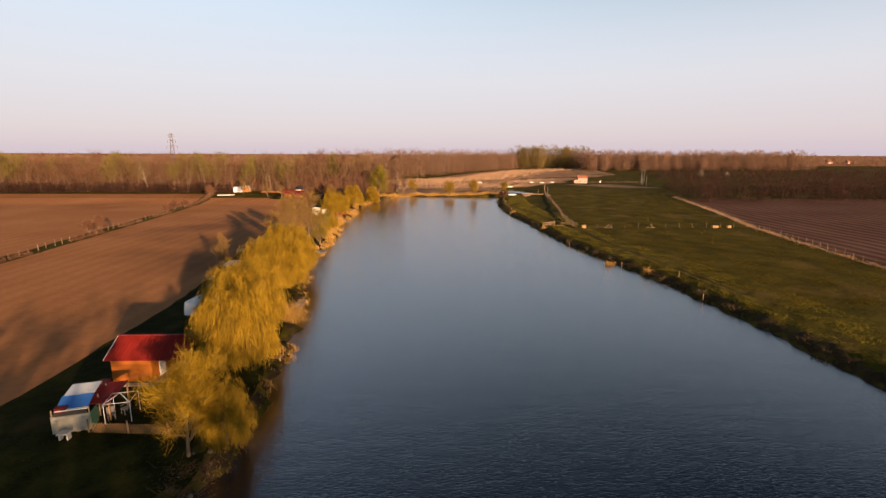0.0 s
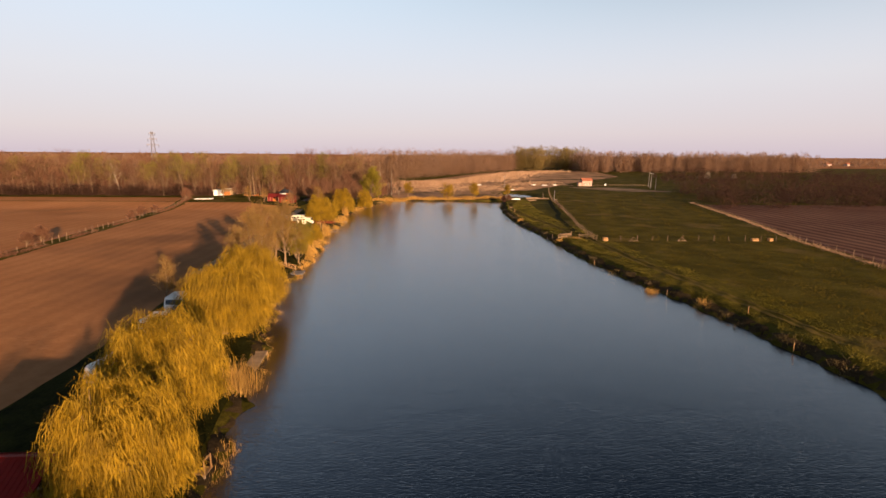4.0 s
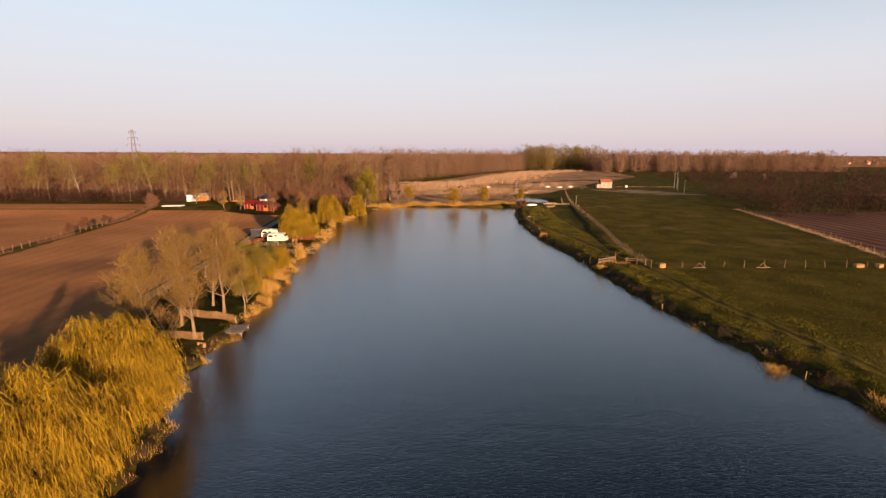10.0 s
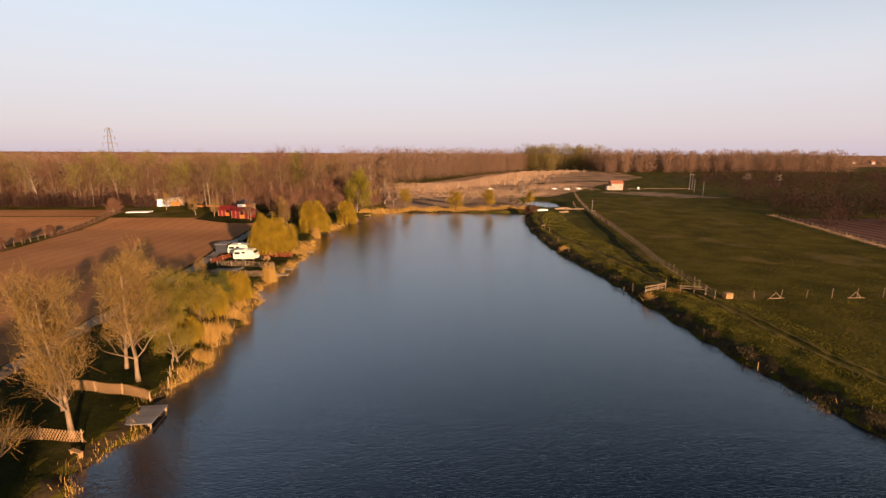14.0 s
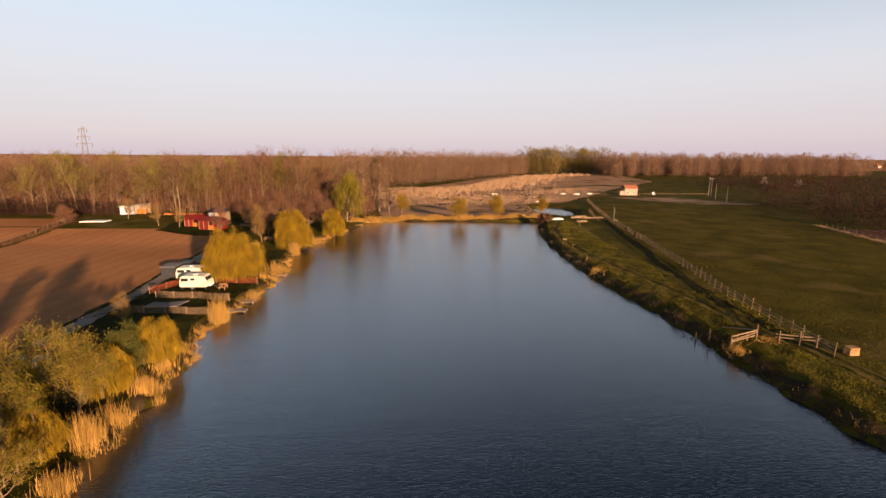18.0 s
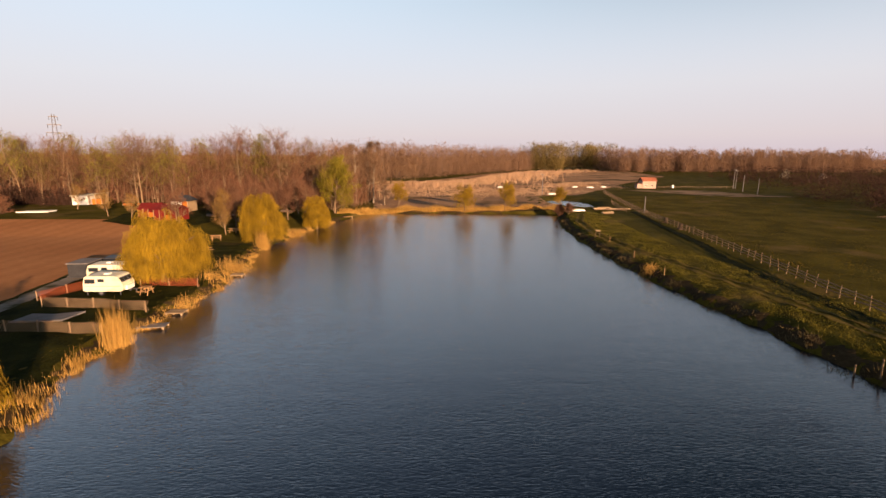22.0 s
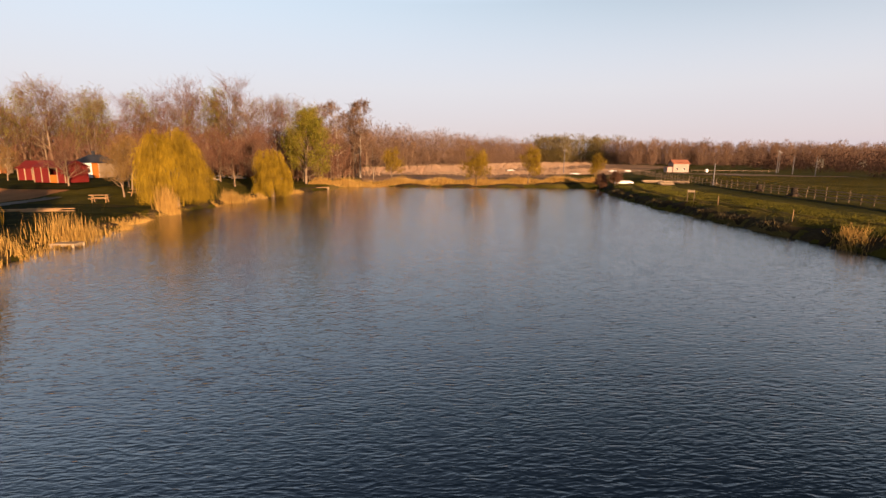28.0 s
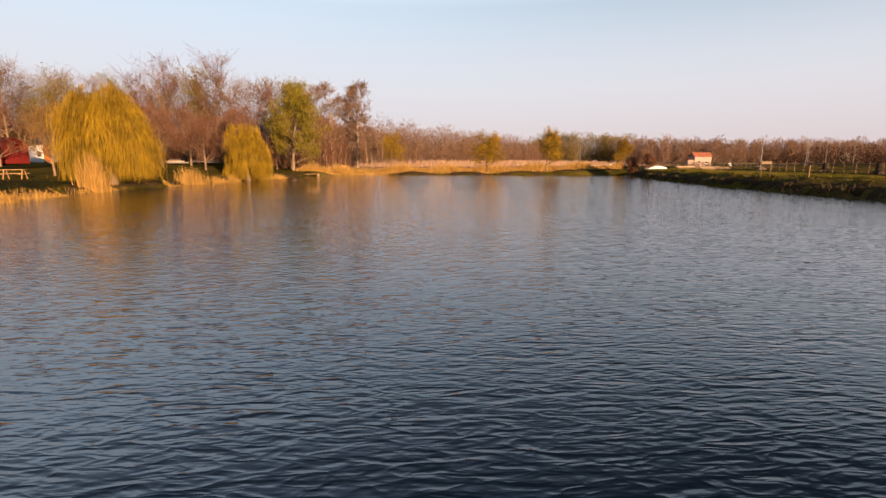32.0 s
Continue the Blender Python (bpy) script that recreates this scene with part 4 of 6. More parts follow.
ys = rr.uniform(60, 200, 6000)
reeds("fence_row_grass", "dry straw grass along the field fence", np.column_stack([along(FENCE_F, ys) + rr.normal(size=6000) * 0.6, ys]), 0.5, 0.05, 16, 0.4, REED_PINK)
ys = rr.uniform(66, 200, 7000)
keep = np.sin(ys * 0.21 + np.sin(ys * 0.05) * 3) > -0.3
reeds("fence_row_brush", "low reddish brush grown through the field fence", np.column_stack([along(FENCE_L, ys) + rr.normal(size=7000) * 0.6, ys])[keep], 1.1, 0.04, 17, 0.4, TWIG_RED)

# ---- fences ----
def post_mesh(hgt, r, seed):
    rng = np.random.default_rng(seed)
    g = Geo()
    lean = rng.normal(size=2) * 0.03
    g.tube([(0, 0, -0.3), (lean[0] * 0.4, lean[1] * 0.4, hgt * 0.5), (lean[0], lean[1], hgt)], [r, r * 0.93, r * 0.85], 6)
    return g


POSTS = [post_mesh(1.2, 0.05, s).mesh("post", WOOD_OLD) for s in range(4)]
POSTS_S = [post_mesh(0.95, 0.05, s + 9).mesh("post", WOOD) for s in range(3)]
rng = np.random.default_rng(21)


def walk_line(table, step):
    """Points at even steps along a line of x, y corners."""
    out, carry = [], 0.0
    for (x0, y0), (x1, y1) in zip(table, table[1:]):
        ln = math.hypot(x1 - x0, y1 - y0)
        s = carry
        while s < ln:
            out.append((x0 + (x1 - x0) * s / ln, y0 + (y1 - y0) * s / ln))
            s += step
        carry = s - ln
    return out


def post_fence(label, table, step, posts, rails=(), rail_w=0.06, rail_m=WOOD_OLD, wire=0.0, scale=1.0):
    """Round posts with rails or wires between them."""
    f = thing("fence", label, "fence")
    pts = walk_line(table, step)
    for i, (x, y) in enumerate(pts):
        p = new("post", posts[i % len(posts)])
        p.parent = f
        s = scale * rng.uniform(0.85, 1.15)
        p.matrix_local = pose(x + rng.normal() * 0.05, y + rng.normal() * 0.05, h1(x, y), rng.normal() * 2.5, rng.normal() * 2.5, rng.uniform(0, 360)) @ Matrix.Diagonal((1, 1, s, 1))
    for z in rails:
        for (x0, y0), (x1, y1) in zip(pts, pts[1:]):
            g = Geo().beam((x0, y0, h1(x0, y0) + z + rng.normal() * 0.03), (x1, y1, h1(x1, y1) + z + rng.normal() * 0.03), rail_w * 0.5, rail_w)
            part("wire" if rail_m is STEEL else "rail", g, rail_m, f)
    return f


FENCE_R = [(37.0, 117.2), (37.7, 125), (38.6, 131), (39.6, 138.6), (42.0, 150), (44.2, 162.4), (47.2, 179.5), (51.6, 208), (59, 241), (67, 272)]
post_fence("long weathered post-and-rail fence between pond bank and meadow", FENCE_R, 1.9, POSTS, (0.4, 0.75, 1.05), 0.1, scale=1.1)
post_fence("row of weathered posts with wire between two ploughed fields", [(-70, 68), (-71.5, 83), (-74.2, 110), (-76.2, 130), (-79.5, 157), (-83, 185), (-87, 200)], 2.4, POSTS, (0.9,), 0.02, STEEL)
post_fence("row of weathered posts with wire along the dark field", [(73, 60), (75, 80), (82, 118), (90, 144), (98, 174), (104, 198)], 2.4, POSTS, (0.9,), 0.02, STEEL)
post_fence("loose row of fence posts crossing the meadow", [(42.5, 117.4), (60, 117.3), (80, 116.8)], 3.4, POSTS, (), scale=1.0)
post_fence("low post fence beside the far house", [(100, 297), (118, 298), (134, 299)], 2.6, POSTS, (0.8,), 0.1)
post_fence("bare posts along the marsh path", [(48.5, 208), (50.5, 218), (54, 232)], 2.5, POSTS, (0.7,), 0.1)


def lattice(label, a, b, hgt=0.85, material=WOOD_PALE, step=0.19):
    """A scissor-lattice fence of thin crossed slats nailed on two posts' rails."""
    f = thing("lattice_fence", label, "fence")
    (x0, y0), (x1, y1) = a, b
    ln = math.hypot(x1 - x0, y1 - y0)
    ux, uy = (x1 - x0) / ln, (y1 - y0) / ln
    n = int(ln / step)
    slat = Geo().beam((0, 0, 0), (hgt * 0.62, 0, hgt), 0.012, 0.03).mesh("slat", material)
    back = Geo().beam((hgt * 0.62, 0.016, 0), (0, 0.016, hgt), 0.012, 0.03).mesh("slat", material)
    ang = math.degrees(math.atan2(uy, ux))
    for i in range(n):
        s = i * step
        x, y = x0 + ux * s, y0 + uy * s
        z = h1(x, y) + 0.05
        for me in (slat, back):
            o = new("slat", me)
            o.parent = f
            o.matrix_local = pose(x, y, z, 0, 0, ang)
    k = max(2, int(ln / 2.0) + 1)
    for i in range(k):
        s = ln * i / (k - 1)
        o = new("post", POSTS_S[i % 3])
        o.parent = f
        o.matrix_local = pose(x0 + ux * s - uy * 0.05, y0 + uy * s + ux * 0.05, h1(x0 + ux * s, y0 + uy * s))
    return f


lattice("low wooden scissor-lattice fence round the cabin yard", (-21.9, 31.0), (-16.5, 30.6), 0.7)
lattice("low orange-lit lattice fence beside the plank dock", (-27.6, 95.6), (-20.9, 94.6), 0.85)
lattice("short lattice fence at the foot of a tall tree", (-27.2, 89.0), (-22.0, 88.8), 0.8)
lattice("weathered lattice fence along a lawn plot", (-34.0, 131.2), (-24.4, 131.0), 0.85, WOOD_OLD)
lattice("weathered lattice fence in front of the caravan", (-33.5, 137.2), (-24.2, 136.4), 0.85, WOOD_OLD)
lattice("red-brown lattice fence behind the picnic table", (-29.0, 144.2), (-23.4, 144.4), 0.8, REDFENCE)
lattice("red-brown lattice fence beside the track", (-35.2, 139.0), (-33.4, 144.0), 0.8, REDFENCE)

gp = thing("yard_gate", "small crossed wooden gate panel at the end of the lattice fence", "gate", pose(-15.9, 30.6, h1(-15.9, 30.6), 0, 0, -4))
for x in (-0.6, 0.0, 0.6):
    part("post", Geo().beam((x, 0, -0.2), (x, 0, 1.15), 0.08), WOOD_PALE, gp)
for z in (0.15, 0.62, 1.1):
    part("rail", Geo().beam((-0.6, -0.05, z), (0.6, -0.05, z), 0.03, 0.08), WOOD_PALE, gp)
for x in (-0.6, 0.0):
    part("brace", Geo().beam((x, -0.09, 0.15), (x + 0.6, -0.09, 1.1), 0.03, 0.06), WOOD_PALE, gp)
    part("brace", Geo().beam((x + 0.6, -0.125, 0.15), (x, -0.125, 1.1), 0.03, 0.06), WOOD_PALE, gp)

# pole barrier on the right bank, with its trampled straw patch
br = thing("pole_barrier", "rough barrier of weathered poles across the bank path", "fence")
zb = h1(31, 120.5)
for x, y, t in ((29.6, 120.3, 1.2), (30.6, 120.9, 0.9), (31.7, 121.1, 0.9), (32.8, 121.3, 1.6), (34.4, 120.4, 1.3), (35.8, 119.6, 1.5), (37.0, 119.0, 1.3), (28.2, 123.8, 1.1), (29.0, 122.8, 1.3)):
    part("post", Geo().tube([(x, y, h1(x, y) - 0.2), (x, y, h1(x, y) + t)], [0.07, 0.055], 6), WOOD_OLD, br)
for a, b in (((29.6, 120.3, 0.35), (32.8, 121.3, 0.8)), ((29.6, 120.3, 0.75), (32.8, 121.3, 1.0)), ((29.6, 120.3, 0.2), (32.6, 121.3, 0.45)), ((34.2, 120.6, 0.55), (37.2, 118.9, 0.75)), ((34.2, 120.6, 0.85), (37.2, 118.9, 1.05)), ((32.8, 121.3, 1.0), (30.8, 123.6, 0.5))):
    part("rail", Geo().beam((a[0], a[1], zb + a[2]), (b[0], b[1], zb + b[2]), 0.07, 0.12), WOOD_OLD, br)
xy = np.column_stack([33.6 + rng.normal(size=900) * 0.75, 121.3 + rng.normal(size=900) * 0.5])
reeds("straw_litter", "trampled straw by the pole barrier", xy, 0.25, 0.05, 33, 1.2)


def crate(x, y, rz, size, label, name="pallet_crate"):
    """A crate of slatted boards."""
    c = thing(name, label, "crate", pose(x, y, h1(x, y), 0, 0, rz))
    w, d, hh = size
    for k in range(4):
        z = hh * (k + 0.5) / 4
        part("board", Geo().box((0, -d / 2, z), (w, 0.03, hh / 4 * 0.72)), WOOD_PALE, c)
        part("board", Geo().box((0, d / 2, z), (w, 0.03, hh / 4 * 0.72)), WOOD_PALE, c)
        part("board", Geo().box((-w / 2, 0, z), (0.03, d, hh / 4 * 0.72)), WOOD_PALE, c)
        part("board", Geo().box((w / 2, 0, z), (0.03, d, hh / 4 * 0.72)), WOOD_PALE, c)
    for sx in (-1, 1):
        for sy in (-1, 1):
            part("corner_post", Geo().box((sx * (w / 2 - 0.04), sy * (d / 2 - 0.04), hh / 2), (0.06, 0.06, hh)), WOOD_PALE, c)
    part("top", Geo().box((0, 0, hh + 0.02), (w, d, 0.03)), WOOD_PALE, c)
    return c


crate(39.1, 117.6, 5, (0.95, 0.7, 0.7), "pale slatted wooden crate at the fence corner")
crate(72.0, 117.3, 3, (1.4, 0.7, 0.55), "long pale wooden crate in the meadow")
crate(75.4, 117.2, 12, (0.9, 0.7, 0.6), "small pale wooden crate in the meadow")
for x, rz in ((55.8, 0), (45.2, 4)):
    tr = thing("timber_trestle", "leaning timber trestle by the meadow posts", "trestle", pose(x, 117.3, h1(x, 117.3), 0, 0, rz))
    part("leg", Geo().beam((-0.8, 0, 0.05), (0, 0, 0.85), 0.06), WOOD_OLD, tr)
    part("leg", Geo().beam((0.8, 0.08, 0.05), (0, 0.08, 0.85), 0.06), WOOD_OLD, tr)
    part("base_rail", Geo().beam((-1.1, -0.08, 0.06), (1.1, -0.08, 0.06), 0.07), WOOD_OLD, tr)

# ---- cabin and yard ----
zc = h1(-23, 39)
cabin = thing("cabin", "small orange board cabin with a red sheet roof and open porch", "cabin", pose(0, 0, zc))
X0, X1, XP, Y0, Y1, EAVE, RIDGE = -24.75, -21.6, -19.2, 38.1, 42.0, 2.15, 3.3
for i in range(9):
    z = 0.1 + i * 0.215
    part("board", Geo().box(((X0 + X1) / 2, Y0, z + 0.1), (X1 - X0, 0.05, 0.205)), ORANGE, cabin)
    part("board", Geo().box((X1, (Y0 + Y1) / 2, z + 0.1), (0.05, Y1 - Y0 - 0.06, 0.205)), ORANGE, cabin)
part("wall", Geo().box(((X0 + X1) / 2, (Y0 + Y1) / 2 + 0.03, 1.05), (X1 - X0 - 0.1, Y1 - Y0 - 0.1, 2.0)), WOOD, cabin)
ym = (Y0 + Y1) / 2
for xg in (X0 + 0.04, X1 - 0.06):
    part("gable", Geo().slab([(xg, Y0, EAVE + 0.05), (xg, Y1, EAVE + 0.05), (xg, ym, RIDGE - 0.05)], 0.03), ORANGE, cabin)
ys0, ys1 = Y0 - 0.25, Y1 + 0.25
n = 22
for side, (ya, yb) in enumerate(((ys0, ym), (ys1, ym))):
    roof = part("roof", Geo().slab([(X0 - 0.35, ya, EAVE - 0.1), (XP + 0.5, ya, EAVE - 0.1), (XP + 0.5, yb, RIDGE), (X0 - 0.35, yb, RIDGE)], 0.06), REDROOF, cabin)
    for i in range(n + 1):
        x = X0 - 0.33 + (XP - X0 + 0.81) * i / n
        part("roof_rib", Geo().beam((x, ya, EAVE - 0.085), (x, yb, RIDGE + 0.015), 0.03, 0.04), REDROOF, roof)
part("ridge_cap", Geo().beam((X0 - 0.36, ym, RIDGE + 0.03), (XP + 0.52, ym, RIDGE + 0.03), 0.22, 0.05), REDROOF, cabin)
for y in (Y0 + 0.1, Y1 - 0.1):
    part("porch_post", Geo().box((XP + 0.2, y, 0.95), (0.1, 0.1, 1.9)), WOOD_PALE, cabin)
part("porch_beam", Geo().box((XP + 0.2, ym, 1.86), (0.1, Y1 - Y0, 0.12)), WOOD_PALE, cabin)
dr = part("door", Geo().box((X1 + 0.05, ym - 0.5, 1.05), (0.05, 0.85, 1.9)), WHITE, cabin, "white painted door")
part("handle", Geo().box((X1 + 0.1, ym - 0.2, 1.05), (0.05, 0.1, 0.03)), STEEL, dr)
wdw = part("window", Geo().box((X1 + 0.05, ym + 0.9, 1.35), (0.06, 0.9, 0.8)), WHITE, cabin, "white window frame")
part("pane", Geo().box((X1 + 0.085, ym + 0.9, 1.35), (0.02, 0.76, 0.66)), PANE, wdw)
part("bargeboard", Geo().beam((X0 - 0.38, ys0, EAVE - 0.12), (X0 - 0.38, ym, RIDGE - 0.02), 0.03, 0.14), WHITE, cabin, "white painted bargeboard")
for i in range(5):
    part("paving_slab", Geo().box((X0 + 0.8 + i * 0.62, Y0 - 0.45, 0.05), (0.58, 0.5, 0.1)), STONE, cabin)
part("porch_floor", Geo().box(((X1 + XP) / 2 + 0.2, ym, 0.05), (XP - X1 + 0.5, Y1 - Y0, 0.1)), WOOD, cabin)
bag = thing("firewood_box", "dark red crate of firewood by the cabin wall", "crate", pose(-25.0, 37.5, zc))
part("box", Geo().box((0, 0, 0.25), (0.7, 0.45, 0.5)), REDFENCE, bag)
part("lid", Geo().box((0, 0, 0.53), (0.78, 0.52, 0.05)), REDROOF, bag)

can = thing("canopy", "low dark red sheet canopy over a seating corner", "canopy", pose(-22.3, 33.7, zc, 0, 0, 8))
part("roof", Geo().slab([(-0.8, -1.4, 1.4), (0.8, -1.4, 1.4), (0.8, 1.5, 1.6), (-0.8, 1.5, 1.6)], 0.05), REDROOF, can)
for i in range(9):
    part("roof_rib", Geo().beam((-0.78 + 0.195 * i, -1.4, 1.415), (-0.78 + 0.195 * i, 1.5, 1.615), 0.03, 0.03), REDROOF, can)
for x, y, z in ((-0.72, -1.3, 1.36), (0.72, -1.3, 1.36), (-0.72, 1.4, 1.55), (0.72, 1.4, 1.55)):
    part("post", Geo().box((x, y, z / 2), (0.08, 0.08, z)), WOOD_PALE, can)
part("bench", Geo().box((-0.45, 0.1, 0.42), (0.36, 2.0, 0.06)), WOOD, can)
for y in (-0.7, 0.9):
    part("bench_leg", Geo().box((-0.45, y, 0.2), (0.35, 0.06, 0.4)), WOOD, can)

tent = thing("tarpaulin_shelter", "storage shelter under a white and blue tarpaulin with beige side sheets", "shelter", pose(-23.5, 32.5, zc, 0, 0, 16))
part("roof_sheet", Geo().slab([(-0.9, 0.3, 1.75), (0.9, 0.3, 1.75), (0.9, 2.0, 1.9), (-0.9, 2.0, 1.9)], 0.04), WHITE, tent, "white sheet roof")
part("tarpaulin", Geo().slab([(-0.95, -0.75, 1.45), (0.95, -0.75, 1.5), (0.95, 0.35, 1.8), (-0.95, 0.35, 1.8)], 0.05), BLUE, tent, "blue tarpaulin edged in white")
part("tarpaulin_edge", Geo().box((0, -0.9, 1.38), (1.9, 0.25, 0.06)), WHITE, tent)
rows, cols, g = 6, 14, Geo()
for j in range(rows + 1):
    for i in range(cols + 1):
        g.v.append((-1.0 + 2.2 * i / cols, -1.5 + 0.06 * math.sin(i * 1.9) * (1 - j / rows * 0.6), 1.25 * j / rows + 0.02 * math.sin(i * 2.3)))
g.f = [(j * (cols + 1) + i, j * (cols + 1) + i + 1, (j + 1) * (cols + 1) + i + 1, (j + 1) * (cols + 1) + i) for j in range(rows) for i in range(cols)]
sd = part("side_sheet", g, CANVAS, tent, "beige wrinkled side sheet", True)
sd.modifiers.new("thick", "SOLIDIFY").thickness = 0.03
part("end_sheet", Geo().box((1.22, -0.9, 0.62), (0.04, 1.2, 1.24)), GREENSHEET, tent, "green end sheet")
part("shelf", Geo().box((-0.1, -1.0, 1.2), (1.9, 0.8, 0.05)), WOOD, tent)
for x in (-0.95, 1.15):
    for y in (-1.4, 0.3, 1.9):
        part("post", Geo().box((x, y, 0.85), (0.07, 0.07, 1.7)), WOOD, tent)
cr = thing("red_crate", "small red plastic crate on the shelter's shelf", "crate", pose(-23.9, 31.6, zc + 1.23, 0, 0, 16))
part("body", Geo().box((0, 0, 0.16), (0.62, 0.42, 0.3), 0, 1.06), REDPAINT, cr)
part("rim", Geo().box((0, 0, 0.32), (0.7, 0.48, 0.03)), REDPAINT, cr)

gz = thing("frame_gazebo", "bare white metal frame of a small gazebo", "gazebo", pose(-20.8, 32.9, zc, 0, 0, 12))
S = 0.8
for x in (-S, S):
    for y in (-S, S):
        part("leg", Geo().tube([(x, y, 0), (x, y, 1.5)], [0.022, 0.022], 6), WHITE, gz)
        part("roof_bar", Geo().tube([(x, y, 1.5), (0, 0, 1.85)], [0.018, 0.018], 6), WHITE, gz)
for a, b in (((-S, -S), (S, -S)), ((S, -S), (S, S)), ((S, S), (-S, S)), ((-S, S), (-S, -S))):
    part("top_bar", Geo().tube([(*a, 1.5), (*b, 1.5)], [0.018, 0.018], 6), WHITE, gz)

grill = thing("stone_table", "pale stone table on two rough legs outside the fence", "table", pose(-22.9, 30.3, h1(-22.9, 30.3), 0, 0, 5) @ Matrix.Scale(0.72, 4))
part("tabletop", Geo().box((0, 0, 0.68), (1.0, 0.75, 0.14), 0, 0.94), STONE, grill)
for x in (-0.33, 0.33):
    part("leg", Geo().box((x, 0, 0.3), (0.16, 0.5, 0.62), 0, 0.85), STONE, grill)


def garden_chair(x, y, rz, material=WHITE, label="white garden chair on the grass"):
    c = thing("garden_chair", label, "chair", pose(x, y, h1(x, y), 0, 0, rz))
    part("seat", Geo().box((0, 0, 0.43), (0.48, 0.46, 0.04)), material, c)
    part("backrest", Geo().slab([(-0.23, 0.22, 0.9), (0.23, 0.22, 0.9), (0.22, 0.27, 0.91), (-0.22, 0.27, 0.91)], 0.46), material, c)
    for a in (-0.2, 0.2):
        for b in (-0.19, 0.19):
            part("leg", Geo().box((a, b, 0.21), (0.04, 0.04, 0.42)), material, c)
        part("armrest", Geo().box((a * 1.2, 0.0, 0.64), (0.05, 0.44, 0.03)), material, c)
    return c


garden_chair(-21.4, 32.6, 40, GREYWOOD, "grey garden chair under the bare gazebo frame")
garden_chair(-20.9, 33.4, -30, GREYWOOD, "grey garden chair under the bare gazebo frame")
ub = thing("sheet_pile", "grey-blue sheet folded over a bench under the willow", "sheet", pose(-17.6, 43.2, h1(-17.6, 43.2), 0, 0, 20))
part("sheet", Geo().slab([(-1.3, -0.5, 0.45), (1.3, -0.5, 0.5), (1.2, 0.6, 0.3), (-1.2, 0.6, 0.55)], 0.05), GREYWOOD, ub)
for x in (-1, 1):
    part("leg", Geo().box((x, 0, 0.2), (0.1, 0.8, 0.4)), WOOD, ub)


# ---- docks ----
def dock(x, y, rz, w, d, label, top=GREYWOOD, z=0.42, rail=False):
    """A plank dock on posts that stand in the water."""
    k = thing("dock", label, "dock", pose(x, y, 0, 0, 0, rz))
    n = max(4, int(d / 0.22))
    plank = Geo().box((0, 0, 0), (w, d / n * 0.93, 0.05)).mesh("plank", top)
    for i in range(n):
        o = new("plank", plank)
        o.parent = k
        o.matrix_local = pose(0, -d / 2 + d * (i + 0.5) / n, z)
    for sx in (-0.42, 0.0, 0.42):
        part("joist", Geo().box((sx * w, 0, z - 0.09), (0.08, d, 0.1)), WOOD, k)
    for sx in (-0.45, 0.45):
        for sy in (-0.45, 0.45):
            part("pile", Geo().tube([(sx * w, sy * d, -1.4), (sx * w, sy * d, z - 0.03)], [0.07, 0.07], 6), WOOD, k)
    if rail:
        for sy in (-0.45, 0.45):
            part("rail_post", Geo().box((0.47 * w, sy * d, z + 0.45), (0.07, 0.07, 0.9)), WOOD_PALE, k)
        part("rail", Geo().box((0.47 * w, 0, z + 0.9), (0.06, d, 0.08)), WOOD_PALE, k)
    return k


dock(-20.4, 92.4, 4, 2.8, 2.6, "grey plank fishing dock on posts in the water")
dock(-15.5, 59.3, 4, 1.2, 4.6, "weathered plank dock beside dry reeds", WOOD)
dock(-13.9, 43.7, -5, 2.0, 0.8, "small raised plank jetty with a hand rail", WOOD_PALE, 0.5, True)
dock(-22.3, 133.9, 6, 2.2, 1.1, "low grey plank jetty beside the tall reeds", GREYWOOD, 0.24)
dock(-22.2, 137.6, 0, 1.5, 1.2, "short plank jetty at the reedy edge", WOOD, 0.22)
dock(-17.6, 204.2, 20, 3.2, 1.4, "low plank dock by the reeds at the pond's end", WOOD_PALE, 0.35)
dock(-21.9, 151.2, 0, 1.4, 1.0, "small plank jetty by the lawn", WOOD, 0.22)
bench = thing("shore_bench", "small pale wooden bench tipped on the bank", "bench", pose(-21.5, 87.6, h1(-21.5, 87.6), 0, 0, -25))
part("seat", Geo().box((0, 0, 0.36), (1.0, 0.26, 0.05)), WOOD_PALE, bench)
for x in (-0.4, 0.4):
    part("leg", Geo().box((x, 0, 0.17), (0.06, 0.24, 0.34)), WOOD_PALE, bench)


